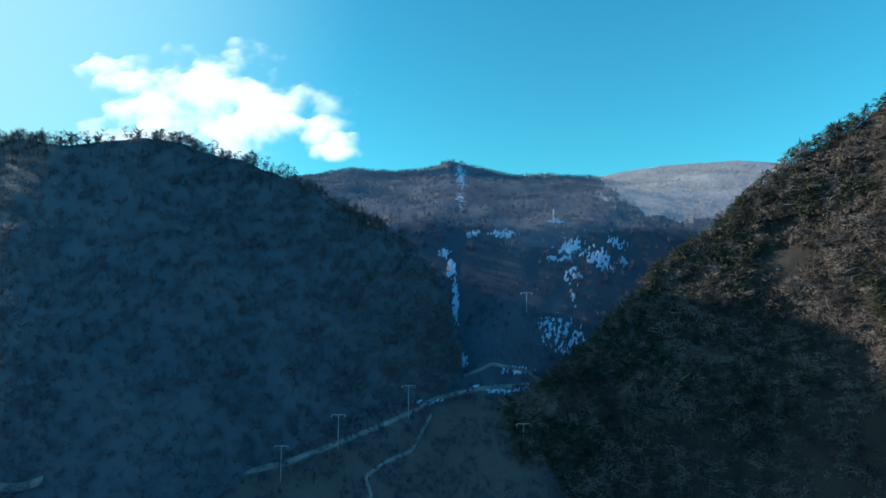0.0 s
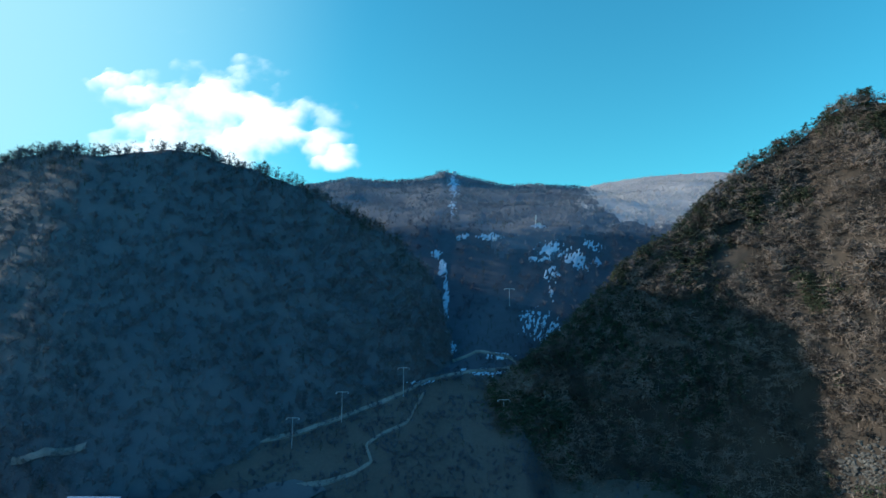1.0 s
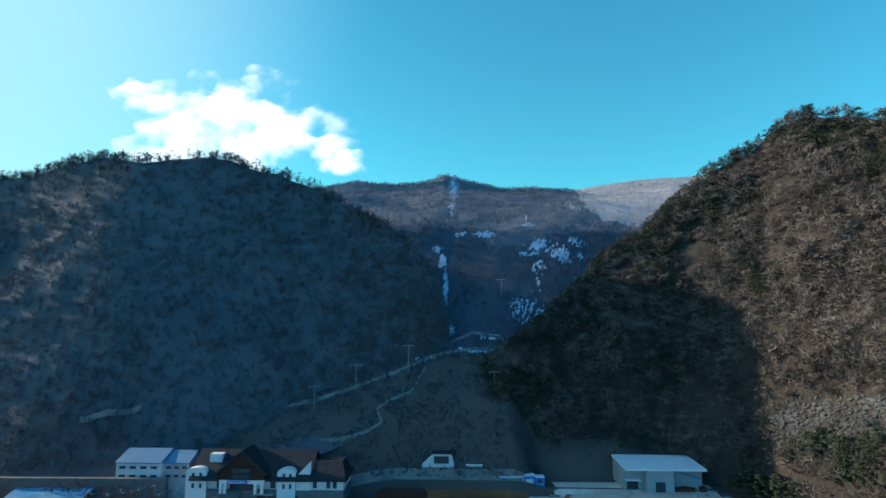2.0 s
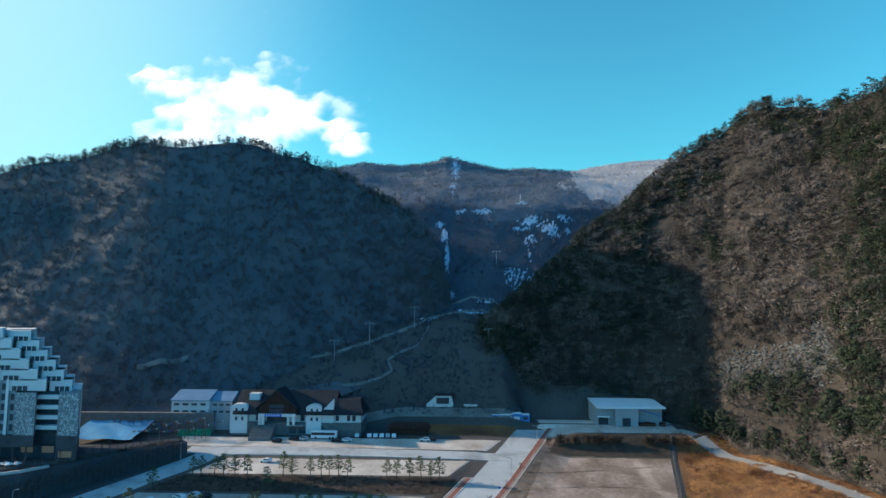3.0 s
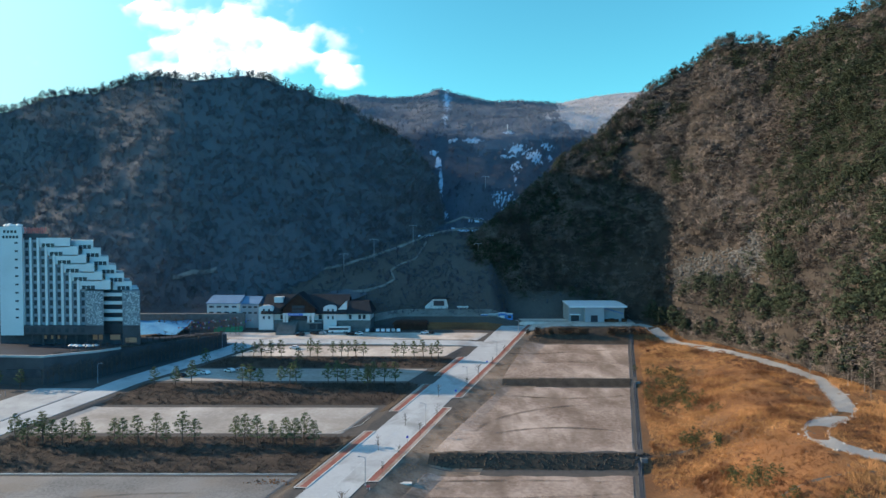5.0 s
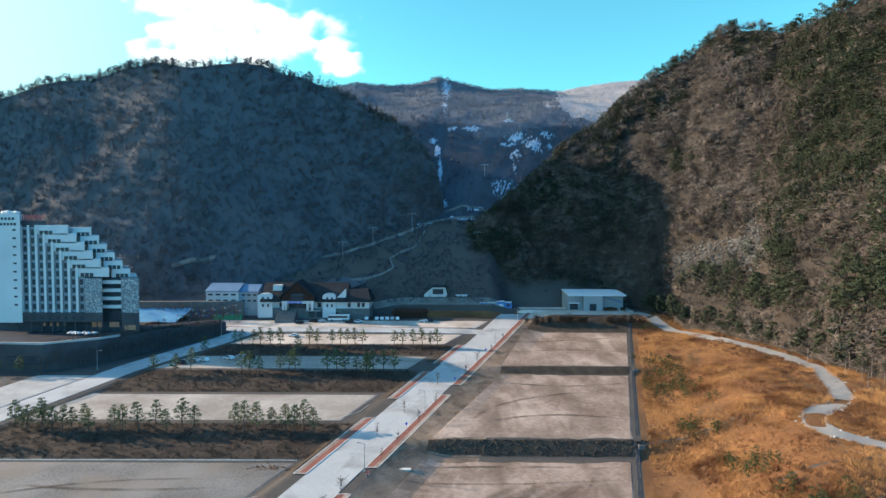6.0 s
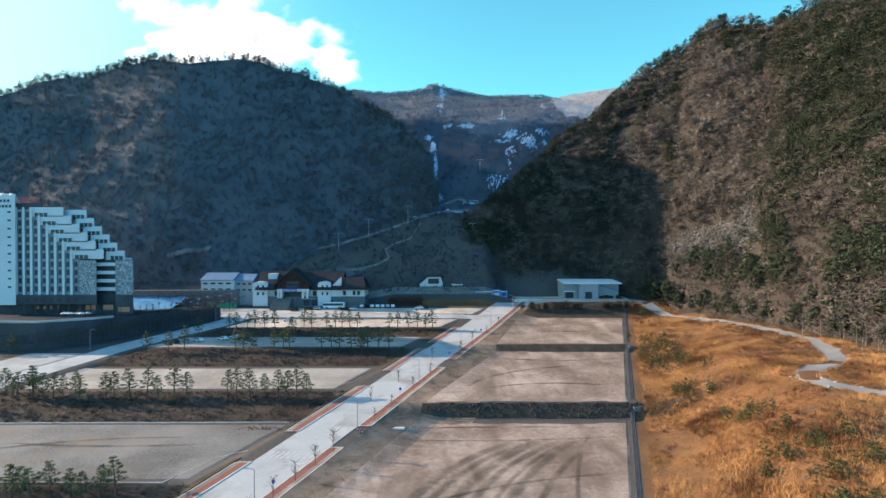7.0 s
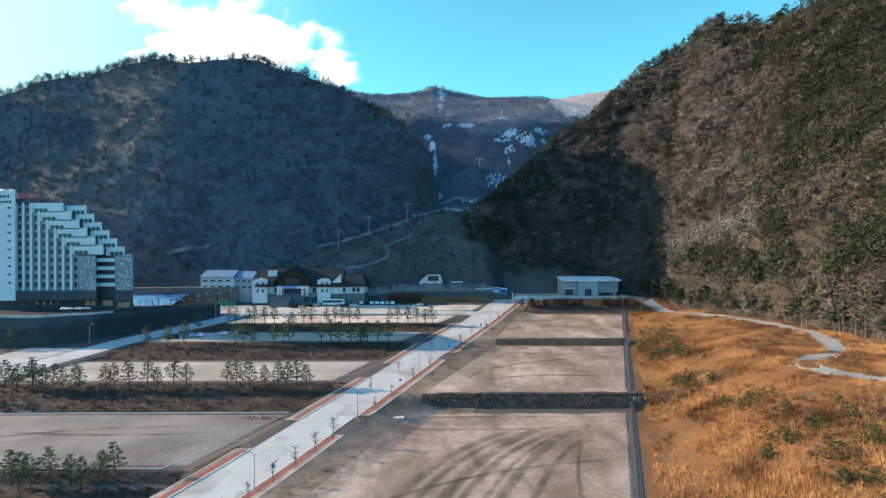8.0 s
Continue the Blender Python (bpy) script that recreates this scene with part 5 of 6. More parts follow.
for x in (-54.5,):
    bus = thing("bus", x, 282.5, float(ground_z(x, 282.5)) + 0.1, "white and grey coach parked below the lodge", "bus", "parked coaches")
    z = bus.location.z
    blocks("body", [(x - 5.4, x + 5.4, 281.3, 283.7, z + 0.45, z + 3.2)], PAINT[0], bus)
    blocks("window_band", [(x - 5.2, x + 4.6, 281.2, 281.35, z + 1.6, z + 2.7)], M_GLASS, bus)
    blocks("windscreen", [(x - 5.5, x - 5.38, 281.5, 283.5, z + 1.3, z + 2.8)], M_GLASS, bus)
    for w in (-3.4, 2.6, 3.8):
        tube("wheel", [(x + w, 281.25, z + 0.5), (x + w, 281.6, z + 0.5)], 0.5, M_TYRE, bus, 12)

# ---- street furniture ----
def lamp_post(x, y, arm, h=7.2):
    z = float(ground_z(x, y))
    post = thing("street_lamp", x, y, z, "slim grey street lamp with one curved arm", "street lamp", "street lamps")
    tube("pole", [(x, y, z), (x, y, z + h * 0.5), (x, y, z + h - 0.3)], 0.13, M_POLE, post, 8, 0.6)
    tube("arm", [(x, y, z + h - 0.35), (x + arm * 0.3, y, z + h - 0.05), (x + arm * 1.6, y, z + h + 0.15)], 0.07, M_POLE, post, 6)
    blocks("lamp_head", [(x + arm * 1.5 - 0.35, x + arm * 1.5 + 0.35, y - 0.15, y + 0.15, z + h + 0.05, z + h + 0.22)], M_POLE, post)
    blocks("foot_plate", [(x - 0.25, x + 0.25, y - 0.25, y + 0.25, z - 0.2, z + 0.2)], M_CONC, post)


for y in (106.5, 141.5, 176, 211, 246, 280):
    lamp_post(float(road_x(y)) + 7.2, y, -1)
for x, y in ((-141.5, 182), (-128, 214), (-104.5, 259)):
    lamp_post(x - 6.0 * (x < -105) + 0.5, y, 1)


def road_sign(x, y):
    z = float(ground_z(x, y))
    post = thing("road_sign", x, y, z, "small blue road sign on a thin grey pole", "road sign", "road signs")
    tube("pole", [(x, y, z), (x, y, z + 3.0)], 0.045, M_POLE, post, 6)
    blocks("face", [(x - 0.32, x + 0.32, y - 0.06, y - 0.02, z + 2.3, z + 2.95)], M_SIGNBLUE, post)


for y in (111, 163, 199, 232):
    road_sign(float(road_x(y)) + 7.6, y)
crossing = strip("crossing", side(-5.0, 125.8, 129.2), 0.5, M_FADED, "worn white zebra crossing on the road", 0.135, 0.1, 6, road_z, "crossing")
for k in range(1, 9):
    strip("bar", side(-5.0 + 1.25 * k, 125.8, 129.2), 0.5, M_FADED, "", 0.135, 0.1, 6, road_z, parent=crossing)
strip("road_line", side(0.0, 62, 122), 0.14, M_FADED, "faded white centre line on the road", 0.135, 0.1, height=road_z, category="marking")
strip("road_line", side(0.0, 134, 262), 0.14, M_FADED, "faded white centre line on the road", 0.135, 0.1, height=road_z, category="marking")
strip("road_line", [(float(road_x(123.3)) + 0.4, 123.3), (float(road_x(123.3)) + 6.0, 123.3)], 0.35, M_FADED, "worn white stop line on the road", 0.135, 0.1, height=road_z, category="marking")
drain = strip("drain", [(float(drain_x(y)) - 0.9, y) for y in np.linspace(-60, 282, 24)], 0.6, M_DARK, "straight open drain along the plots", 0.06, 0.6, category="drain")
for off in (-0.45, 0.45):
    strip("drain_edge", [(float(drain_x(y)) - 0.9 + off, y) for y in np.linspace(-60, 282, 24)], 0.09, M_STONE, "", 0.1, 0.8, parent=drain)
for y in (157, 217):
    pit = thing("drain_pit", float(drain_x(y)) + 0.2, y, float(ground_z(drain_x(y), y)), "square concrete drain pit at a terrace step", "drain pit", "drain pits")
    x, z = pit.location.x, pit.location.z
    blocks("wall", [(x - 0.9, x + 0.9, y - 0.8, y + 0.8, z - 1, z + 0.4)], M_STONE, pit)
    blocks("mouth", [(x - 0.6, x + 0.6, y - 0.55, y + 0.55, z + 0.35, z + 0.43)], M_TYRE, pit)
def tyre_mark(line, width, steps=50):
    """A damp wheel track pressed into the gravel, fading out at its sides and ends."""
    p = resample(line, np.linspace(0, 1, steps))
    g = np.gradient(p, axis=0)
    side_way = np.column_stack([-g[:, 1], g[:, 0]]) / np.linalg.norm(g, axis=1)[:, None]
    rows = [p + side_way * width * o for o in (-0.5, -0.25, 0, 0.25, 0.5)]
    v = np.stack([np.column_stack([q, ground_z(q[:, 0], q[:, 1]) + 0.17]) for q in rows], 1)
    ob = mesh_object("tyre_mark", v, grid_faces(steps, 5)[:, ::-1], M_DAMP, True)
    wet = np.outer(np.clip(np.minimum(np.linspace(0, 1, steps), np.linspace(1, 0, steps)) * 5, 0, 1), (0, 0.75, 1, 0.75, 0))
    att = ob.data.attributes.new("wet", "FLOAT", "POINT")
    att.data.foreach_set("value", wet.astype(np.float32).ravel())
    return tagged(ob, "damp dark wheel track across the gravel plot", "marking", kind="structure")


def bend(a, b, c):
    """Points along a curve from a to c, drawn towards b."""
    return [tuple((1 - t) ** 2 * np.array(a) + 2 * t * (1 - t) * np.array(b) + t * t * np.array(c)) for t in np.linspace(0, 1, 16)]


for dx, w in ((0, 3.0), (3.6, 2.2), (8.5, 3.4), (11.8, 2.2), (16, 1.6), (19, 3.0), (25, 2.0)):
    tyre_mark(bend((-16 + dx, 78), (-6 + 1.0 * dx, 128 - 0.25 * dx), (22 + 0.7 * dx, 141 + 2 * math.sin(dx))), w)
for a, b, c, w in (((-14, 140), (15, 138), (44, 142), 1.1), ((-12, 147), (10, 150), (46, 148), 1.4), ((-20, 96), (5, 118), (38, 121), 1.3), ((24, 84), (24, 120), (40, 150), 1.2), ((4, 164), (10, 190), (50, 196), 1.8),
                   ((12, 170), (30, 180), (55, 172), 1.5), ((20, 205), (45, 198), (66, 206), 1.6), ((14, 232), (40, 246), (75, 238), 1.8), ((20, 250), (50, 256), (80, 262), 1.5), ((-120, 140), (-90, 132), (-56, 136), 1.6), ((-118, 128), (-90, 142), (-58, 140), 1.4)):
    tyre_mark(bend(a, b, c), w)
strip("kerb", [(-136, 150.4), (-90, 150.6), (-41, 150.8)], 0.22, M_KERB, "pale kerb along the foot of the planted bank", 0.2, 0.3, category="kerb")
STONES = [tuple(map(float, (x, y, s))) for x, y, s in zip(rng.normal(-47, 3.2, 90), rng.normal(146.5, 0.8, 90), rng.uniform(0.2, 0.7, 90))]
q = np.array(STONES)
wood("rubble", scatter(ROCKS, np.column_stack([q[:, :2], ground_z(q[:, 0], q[:, 1]) + 0.1]), q[:, 2]), M_GRASS, "low heap of pale rubble on the parking terrace", "rubble")
q = fine[rng.integers(len(fine), size=520)] + rng.normal(0, 1.0, (520, 2))
d = np.array([np.min((fine[:, 0] - a) ** 2 + (fine[:, 1] - b) ** 2) for a, b in q])
q = q[d > 3.2]
q2 = fine[rng.integers(len(fine), size=700)] + rng.normal(0, 2.6, (700, 2))
d = np.array([np.min((fine[:, 0] - a) ** 2 + (fine[:, 1] - b) ** 2) for a, b in q2])
q = np.concatenate([q, q2[(d > 4.4) & (d < 14)]])
wood("track_stones", scatter(ROCKS, np.column_stack([q, ground_z(q[:, 0], q[:, 1]) + 0.1]), rng.uniform(0.3, 1.0, len(q))), M_CONC, "pale stones lining the gravel track", "stones")
q = np.column_stack([rng.uniform(-5, 56, 420), rng.uniform(155.0, 158.3, 420)])
wood("bank_stones", scatter(ROCKS, np.column_stack([q, ground_z(q[:, 0], q[:, 1])]), rng.uniform(0.3, 0.9, 420)), M_DARKSTONE, "dark stones on the terrace bank", "stones")
for lo, hi, n in ((151, 169, 2600), (195, 212, 2200), (232.5, 245, 1300), (104, 115.5, 1600)):
    y = rng.uniform(lo, hi, n)
    x = rng.uniform(lane_x(y) + 9, road_x(y) - 11.5)
    wood("bank_scrub", scatter(TUFTS + BARE_LIGHT, np.column_stack([x, y, ground_z(x, y)]), rng.uniform(0.3, 1.0, n)), M_BRUSH, "withered scrub on the planted bank", "scrub")
y = rng.uniform(70, 280, 2600)
x = road_x(y) + rng.uniform(10.5, 20, 2600)
m = ((y < 127) | (y > 144)) & ((y < 190) | (y > 199))
wood("verge_grass", scatter(TUFTS, np.column_stack([x, y, ground_z(x, y)])[m], rng.uniform(0.15, 0.45, m.sum())), M_TUFT, "short withered grass on the road bank", "grass")
x = rng.uniform(38, 96, 46)
wood("yard_hedge", scatter(BARE, np.column_stack([x, np.full(46, 279.0), ground_z(x, np.full(46, 279.0)) - 0.3]), rng.uniform(3.5, 5.5, 46), 0.4), M_BANK, "dark bushes along the yard bank", "hedge")


slab = thing("concrete_slab", -11.5, 144.5, float(ground_z(-11.5, 144.5)), "pale concrete slab lying on the gravel plot", "slab")
z = slab.location.z
blocks("slab", [(-13.0, -10.0, 143.9, 145.1, z - 0.1, z + 0.28)], M_KERB, slab)
barrier = thing("traffic_barrier", -20.4, 139.6, float(ground_z(-20.4, 139.6)), "small red and white traffic barrier beside a lamp post", "barrier")
z = barrier.location.z
blocks("board", [(-20.9, -20.0, 139.5, 139.62, z + 0.5, z + 1.0)], M_RED, barrier)
for x in (-20.8, -20.15):
    blocks("leg", [(x, x + 0.08, 139.3, 139.8, z, z + 0.55)], M_WHITE, barrier)
fence = thing("wire_fence", -176, 186, float(ground_z(-176, 186)), "low grey wire fence on the hotel forecourt", "fence")
for k in range(12):
    x, y = -186 + 2.6 * k, 184 + 1.4 * k
    z = float(ground_z(x, y))
    tube("post", [(x, y, z - 0.2), (x, y, z + 2.0)], 0.06, M_POLE, fence, 6)
for h in (0.5, 1.2, 1.9):
    tube("wire", [(-186 + 2.6 * k, 184 + 1.4 * k, float(ground_z(-186 + 2.6 * k, 184 + 1.4 * k)) + h) for k in range(12)], 0.025, M_POLE, fence, 4)


# ---- trees one by one ----
def pine_tree(seed, h, bare=0.36, spread=0.46, label="young green pine with a thin bare trunk", n=7, trunk=M_BARK, clump=0.09, count=26):
    """A pine with a leaning trunk, boughs and clumps of needles."""
    global rng
    keep_rng, rng = rng, np.random.default_rng(seed)
    tree = thing("pine_tree", 0, 0, 0, label, "tree", "planted pines")
    lean = rng.normal(0, 0.03, 2)
    stem = [(lean[0] * h * t + rng.normal(0, 0.01) * h, lean[1] * h * t, h * t) for t in np.linspace(0, 1, 6)]
    stem[0] = (0, 0, -0.4)
    tube("trunk", stem, 0.022 * h, trunk, tree, 7, 0.25)
    tris, boughs = [], []
    for k in range(n):
        t = bare + (0.97 - bare) * k / (n - 1)
        mid = np.array([lean[0] * h * t, lean[1] * h * t, h * t])
        reach = spread * h * (1.02 - t) ** 0.65 * (0.55 + 0.45 * min(1, (t - bare) * 6 + 0.3))
        turn = rng.uniform(0, 2 * np.pi)
        arms = (5 if h > 10 else 4) if t < 0.8 else 3
        for i in range(arms):
            a = turn + 2 * np.pi * i / arms + rng.normal(0, 0.25)
            r = reach * rng.uniform(0.55, 1.12)
            out = np.array([math.cos(a), math.sin(a), 0])
            tip = mid + out * r + np.array([0, 0, r * rng.uniform(0.05, 0.35)])
            boughs.append(sliver(mid - np.array([0, 0, 0.02 * h]), tip, 0.006 * h))
            tris += needles(mid + (tip - mid) * 0.85, h * clump * rng.uniform(0.75, 1.15), count, 0.32, 0.34)
            if r > 0.16 * h:
                tris += needles(mid + (tip - mid) * 0.45, h * clump * 0.8, count // 2, 0.32, 0.34)
    tris += needles(np.array([lean[0] * h, lean[1] * h, h * 0.97]), h * 0.06, 16, 1.2, 0.36)
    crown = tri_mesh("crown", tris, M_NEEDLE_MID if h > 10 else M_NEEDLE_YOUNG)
    crown.parent = tree
    limb = tri_mesh("limb", boughs, trunk)
    limb.parent = tree
    tagged(limb, kind="stuff")
    rng = keep_rng
    return tree


HILL = right_hill.at(*np.meshgrid(np.linspace(0.2, 1, 300), np.linspace(0, 0.5, 60), indexing="ij")).reshape(-1, 3)


def stand_z(x, y):
    """Height of the ground or of the mountain foot, whichever is higher."""
    near_by = HILL[(HILL[:, 0] - x) ** 2 + (HILL[:, 1] - y) ** 2 < 5, 2]
    return max(float(ground_z(x, y)), float(near_by.min()) - 0.3 if len(near_by) else -99)


def row(trees, spots, lo, hi):
    for k, (x, y) in enumerate(spots):
        s = 1.0 * rng.uniform(lo, hi)
        t = trees[k % len(trees)]
        c = copy_thing(t, pose(x, y, stand_z(x, y), 0, 0, float(rng.uniform(0, 360))) @ Matrix.Scale(s, 4))
    return


YOUNG = [pine_tree(k, 8.0) for k in range(100, 105)]
TALL = [pine_tree(k, 13.0, 0.26, 0.50, "broad dark green pine at the mountain foot", 11, M_BARK, 0.10, 46) for k in range(110, 114)]
row_ab = [(p * 0.1645 - 129.0, 165.0 + 1.5 * math.sin(p)) for p in (2, 22, 36, 52, 62, 80, 94, 110, 128, 185, 205, 232, 258, 282, 304, 330, 398, 418, 445, 468, 495, 508, 522, 545)]
row_a = [(p * 0.1137 - 89.1, 113.4 + 0.9 * math.sin(p * 2)) for p in (22, 40, 62, 86, 124, 150, 176, 202)]
row_cd = [(p * 0.2433 - 190.7, 243.5 + 1.5 * math.sin(p)) for p in (405, 418, 436, 452, 470, 488, 536, 552, 578, 592, 604, 618, 632, 688, 703, 722, 738, 752, 765)]
row_c = [(p * 0.2089 - 163.8, 209.5 + 1.5 * math.sin(p)) for p in (262, 300, 322, 415, 432, 450, 484, 498, 512, 568, 585, 600, 622, 638, 650, 668, 688)]
row(YOUNG, row_ab, 0.85, 1.15), row(YOUNG, row_a, 0.75, 1.0), row(YOUNG, row_cd, 0.8, 1.05), row(YOUNG, row_c, 0.85, 1.15)
foot = [(104, 291), (107, 287), (110, 290), (112, 283), (115, 279), (117, 284), (114, 276), (119, 271), (122, 275), (121, 264), (124, 268), (124, 258), (127, 262), (126, 252), (129, 255), (127, 246), (131, 248), (130, 239), (133, 241),
        (132, 231), (134, 215), (137, 211), (135, 206), (138, 201), (136, 196), (140, 193), (138, 188), (142, 184), (140, 179), (145, 176), (144, 170), (149, 168)]
row(TALL, foot, 0.62, 1.0)
y = rng.uniform(176, 292, 420)
x = np.interp(y, [170, 200, 232, 256, 283, 295], [142, 136, 132, 125, 112, 105]) + rng.uniform(-3, 10, 420)
wood("foot_scrub", scatter(CROWNS, np.column_stack([x, y, [stand_z(a, b) for a, b in zip(x, y)]]), rng.uniform(2.0, 5.0, 420), 0.4), M_TWIG_SUNNY, "brown leafless bushes along the mountain foot", "scrub")
row(YOUNG, [(-166, 206), (-158, 207)], 0.9, 1.1)
for t in YOUNG + TALL:
    t.location = (0, 0, 0)
home = [(-100, 232), (-62, 233.5), (-140, 158), (-104, 162), (-30, 206.5), (147, 165), (152, 160), (133, 246), (137, 195)]
for t, (x, y) in zip(YOUNG + TALL, home):
    t.location = (x, y, stand_z(x, y))


def street_tree(seed, h, label, bark=None):
    global rng
    keep_rng, rng = rng, np.random.default_rng(seed)
    tree = thing("bare_tree", 0, 0, 0, label, "tree", "bare street trees")
    tube("trunk", [(0, 0, -0.3), (0.02, 0, h * 0.5), (0.05, 0.03, h * 0.9)], 0.016 * h, bark or M_BARK, tree, 6, 0.3)
    tw = []
    for _ in range(46):
        z = rng.uniform(0.3, 0.85) * h
        a = np.array([0.02, 0, z])
        b = a + np.array([rng.normal(0, 0.13), rng.normal(0, 0.13), rng.uniform(0.08, 0.25)]) * h
        tw.append(sliver(a, b, 0.008 * h))
        tw.append(sliver(b * 0.5 + a * 0.5, b + rng.normal(0, 0.06 * h, 3), 0.006 * h))
    crown = tri_mesh("twig_crown", tw, M_TWIG_SUNNY)
    crown.parent = tree
    rng = keep_rng
    return tree


BARES = [street_tree(k, 4.5, "thin leafless street tree on the pavement") for k in (130, 131, 132)]
spots = [(float(road_x(y)) + 8.6, y) for y in (97, 103, 109.5, 116, 122.5, 129, 147, 156, 169, 181, 207, 219, 236, 252)]
spots += [(x - 0.2, y - 2.6) for x, y in resample(gate_line, np.linspace(0, 1, 40))] + [(-118 + 2.4 * k, 279 + (k % 3)) for k in range(7)] + [(-146 + 3 * k, 285 - (k % 2)) for k in range(9)]
for k, (x, y) in enumerate(spots):
    copy_thing(BARES[k % 3], pose(x, y, float(ground_z(x, y)), 0, 0, 77 * k) @ Matrix.Scale((0.8 if k < 14 else 1.5) + 0.09 * (k % 6), 4))
for k, (x, y) in enumerate(resample(gate_line, np.linspace(0.12, 0.98, 24))):
    copy_thing(BARES[k % 3], pose(x - 2.2, y + 1.2, 24.5, 0, 0, 53 * k) @ Matrix.Scale(0.75 + 0.08 * (k % 5), 4))
q = resample(gate_line, rng.uniform(0.05, 1, 900)) + np.column_stack([rng.uniform(-5, -0.8, 900), rng.uniform(0, 2.5, 900)])
wood("planter_shrubs", scatter(TUFTS + BARE_LIGHT, np.column_stack([q, np.full(900, 24.45)]), rng.uniform(0.5, 1.5, 900)), M_TWIG_SUNNY, "withered shrubs along the podium edge", "shrubs")
big = street_tree(140, 11.0, "tall leafless pale-barked tree beside the gravel track", M_BIRCH)
for k, (x, y) in enumerate(((121, 172), (124, 186), (126, 168), (118, 196), (129, 176), (128, 190), (131, 184), (127, 200), (132, 178), (125, 180))):
    copy_thing(big, pose(x + 6, y, float(ground_z(x + 6, y)), 0, 0, 50 * k) @ Matrix.Scale(0.5 + 0.12 * (k % 4), 4))
for t, (x, y) in zip(BARES + [big], ((-20.5, 160), (-14, 176), (-4, 200), (136, 166))):
    t.location = (x, y, float(ground_z(x, y)))

# ---- up the valley ----
strip("road", [(-96, 318), (-78, 320), (-59, 323), (-41, 329), (-21, 337), (-12, 343), (6, 347), (23, 349)], 1.2, M_DIRT, "pale access road climbing into the valley", 0.5, 2.0, 90, category="track")
strip("stream_bed", [(-57, 310), (-45, 311), (-36, 313), (-30, 316), (-33, 320), (-27, 324), (-19, 327), (-16, 332), (-13, 337)], 0.9, M_DIRT, "pale stony stream bed in the valley", 0.4, 2.0, 60, category="stream")
uu, vv = np.meshgrid(np.linspace(0.628, 0.70, 40), [0.155, 0.161, 0.167], indexing="ij")
ledge = left_hill.at(uu, vv + 0.25 * (uu - 0.66))
ledge[..., 1] -= 1.2
ledge[..., 2] += np.array([-0.6, 0.6, 0.2])
tagged(mesh_object("track", ledge, grid_faces(40, 3)[:, ::-1], M_DIRT, True), "pale forest road cut along the mountain foot", "track", kind="structure")
strip("track", [(-160, 299), (-104, 300.5), (-46, 301.5), (-26, 304), (30, 304)], 2.4, M_DIRT, "pale road behind the parking lot", 0.25, 1.0, category="track")
strip("track", [(-2, 352), (8, 356), (22, 353), (27, 349)], 0.8, M_DIRT, "pale switchback track at the ski run", 0.6, 1.5, 40, category="track")


def pylon(x, y, h):
    z = float(ground_z(x, y))
    tower = thing("lift_pylon", x, y, z, "slim grey gondola pylon with a crossarm", "pylon", "gondola pylons")
    tube("mast", [(x, y, z - 1), (x, y, z + h)], 0.19, M_POLE, tower, 8, 0.6)
    blocks("crossarm", [(x - 2.2, x + 2.2, y - 0.12, y + 0.12, z + h - 0.35, z + h - 0.1)], M_POLE, tower)
    for s in (-2.2, 2.2):
        blocks("sheave", [(x + s - 0.15, x + s + 0.15, y - 0.9, y + 0.9, z + h - 0.9, z + h - 0.5)], M_POLE, tower)


for x, y, h in ((-59, 319, 11), (-43, 327, 11), (-21, 336, 11), (17, 327, 9), (33, 343, 9), (24, 372, 8)):
    pylon(x, y, h)
mast = thing("mast", 43, 415, float(ground_z(43, 415)), "white mast building high on the ski slope", "mast")
z = mast.location.z
blocks("tower", [(42.7, 43.3, 414.7, 415.3, z - 1, z + 5)], M_WHITE, mast)
blocks("base", [(43.3, 45.5, 413.6, 415.6, z - 1, z + 0.8)], M_WHITE, mast)
summit = thing("summit_hut", 0, 680, float(ground_z(0, 680)), "white summit station on the far ridge", "hut")
z = summit.location.z
blocks("body", [(-1.8, 1.8, 678, 682, z - 1, z + 2.6)], M_WHITE, summit)
blocks("roof", [(-2.1, 2.1, 677.5, 682.5, z + 2.6, z + 3.0)], M_SHEET, summit)

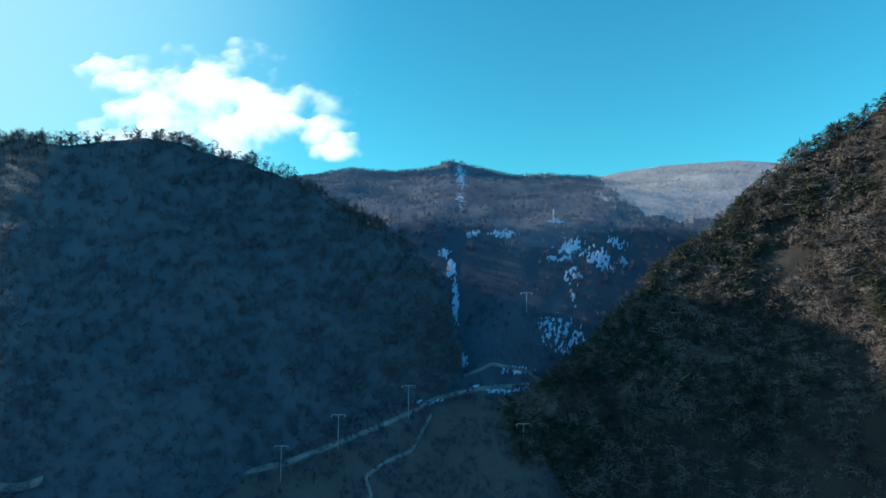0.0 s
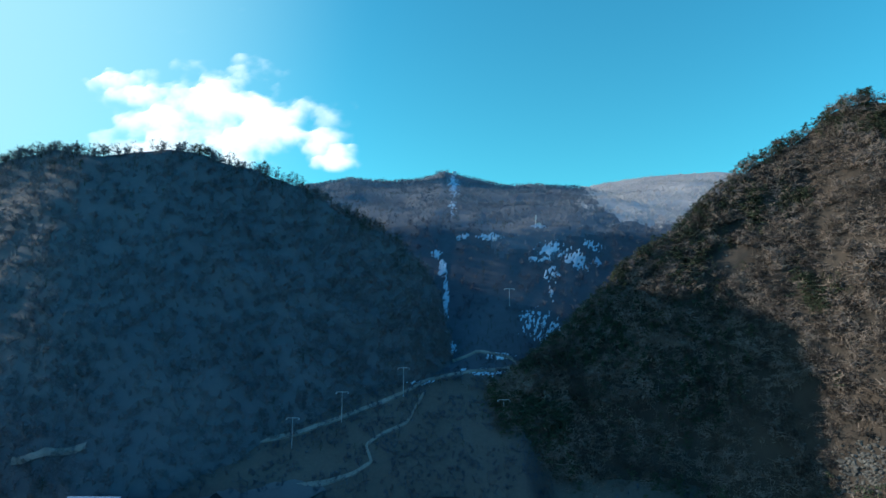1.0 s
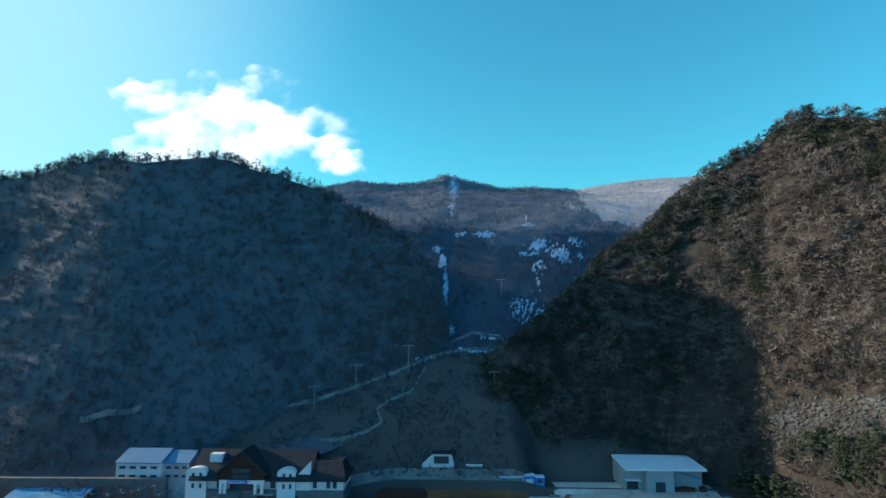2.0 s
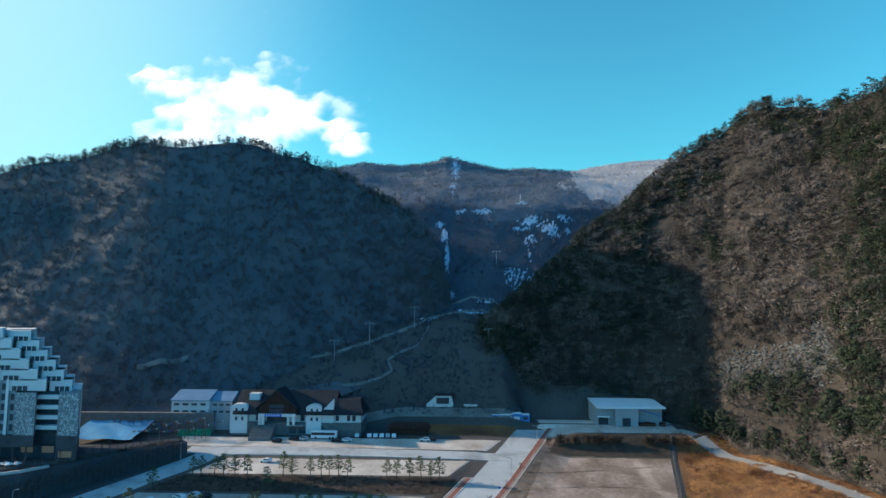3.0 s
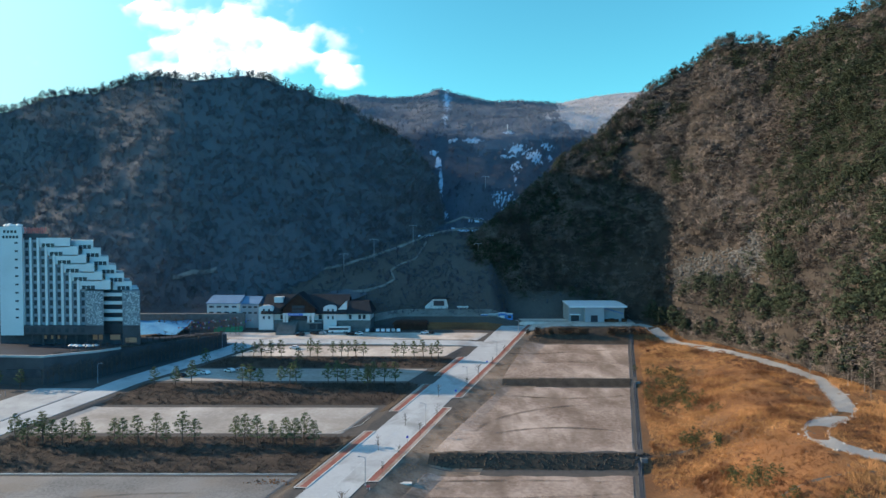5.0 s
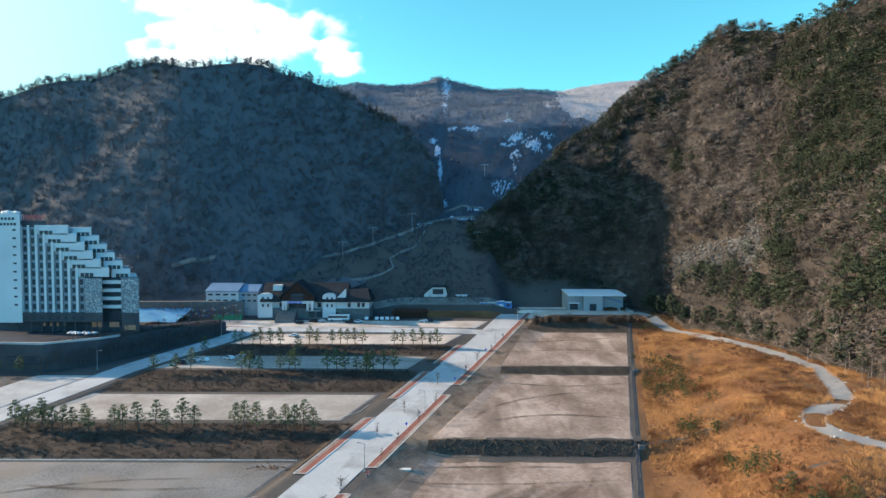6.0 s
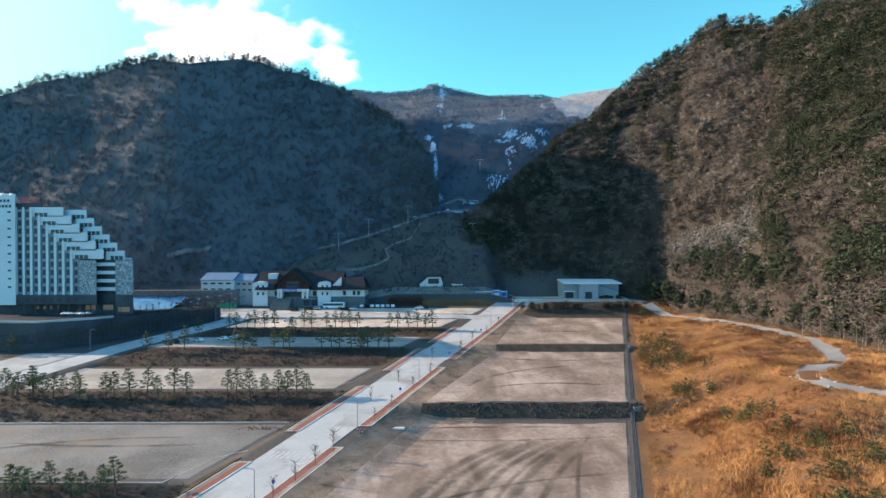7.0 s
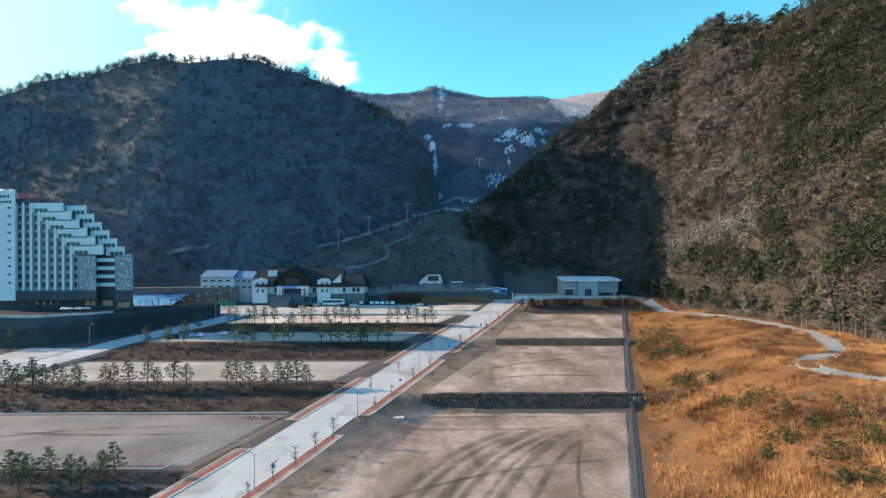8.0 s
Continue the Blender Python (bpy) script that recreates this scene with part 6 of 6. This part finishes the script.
# ---- cloud ----
def cloud(name, x0, x1, z0, z1, y, lobes, label):
    nx, nz = 320, 170
    a, b = np.meshgrid(np.linspace(x0, x1, nx), np.linspace(z0, z1, nz), indexing="ij")
    wa, wb = a + 14 * fbm(a / 30, b / 24, 87, 4), b + 11 * fbm(a / 26, b / 22, 88, 4)
    d = np.zeros_like(a)
    for cx, cz, rx, rz in lobes:
        d = np.maximum(d, 1.05 - np.sqrt(((wa - cx) / rx) ** 2 + ((wb - cz) / rz) ** 2))
    d = 0.8 * d + (0.25 + 0.5 * d) * fbm(a / 24, b / 17, 81, 7) - 0.06
    edge = np.minimum(np.minimum(a - x0, x1 - a) / 20, np.minimum(b - z0, z1 - b) / 14)
    d = np.clip(d, 0, 1) * np.clip(edge, 0, 1)
    bulge = 22 * d + 5 * fbm(a / 18, b / 18, 85, 3)
    ob = mesh_object(name, np.stack([a, y - bulge, b], 2), grid_faces(nx, nz), M_CLOUD, True)
    att = ob.data.attributes.new("thickness", "FLOAT", "POINT")
    att.data.foreach_set("value", d.astype(np.float32).ravel())
    return tagged(ob, label, "cloud", kind="structure")


# The cloud sheet glows by itself: its sunlit white is put in as emission.
M_CLOUD = bpy.data.materials.new("glowing_cloud")
M_CLOUD.use_nodes = True
cn, ck = M_CLOUD.node_tree.nodes, M_CLOUD.node_tree.links.new
cn.remove(cn["Principled BSDF"])
att, rng_node, mix = cn.new("ShaderNodeAttribute"), cn.new("ShaderNodeMapRange"), cn.new("ShaderNodeMixShader")
att.attribute_name = "thickness"
rng_node.inputs["From Min"].default_value, rng_node.inputs["From Max"].default_value = 0.05, 0.62
rng_node.interpolation_type = "SMOOTHSTEP"
glow, clear = cn.new("ShaderNodeEmission"), cn.new("ShaderNodeBsdfTransparent")
glow.inputs["Color"].default_value, glow.inputs["Strength"].default_value = (0.95, 1.0, 1.0, 1), 0.86
ck(att.outputs["Fac"], rng_node.inputs["Value"])
ck(rng_node.outputs[0], mix.inputs[0])
ck(clear.outputs[0], mix.inputs[1])
ck(glow.outputs[0], mix.inputs[2])
ck(mix.outputs[0], cn["Material Output"].inputs["Surface"])
cloud("cloud", -520, -80, 225, 430, 672, [(-245, 314, 92, 62), (-195, 294, 84, 42), (-290, 300, 74, 42), (-150, 272, 46, 20), (-120, 255, 26, 13), (-318, 322, 60, 16), (-352, 338, 40, 14), (-225, 270, 90, 34), (-290, 276, 100, 34)], "bright white cloud drifting behind the mountain")
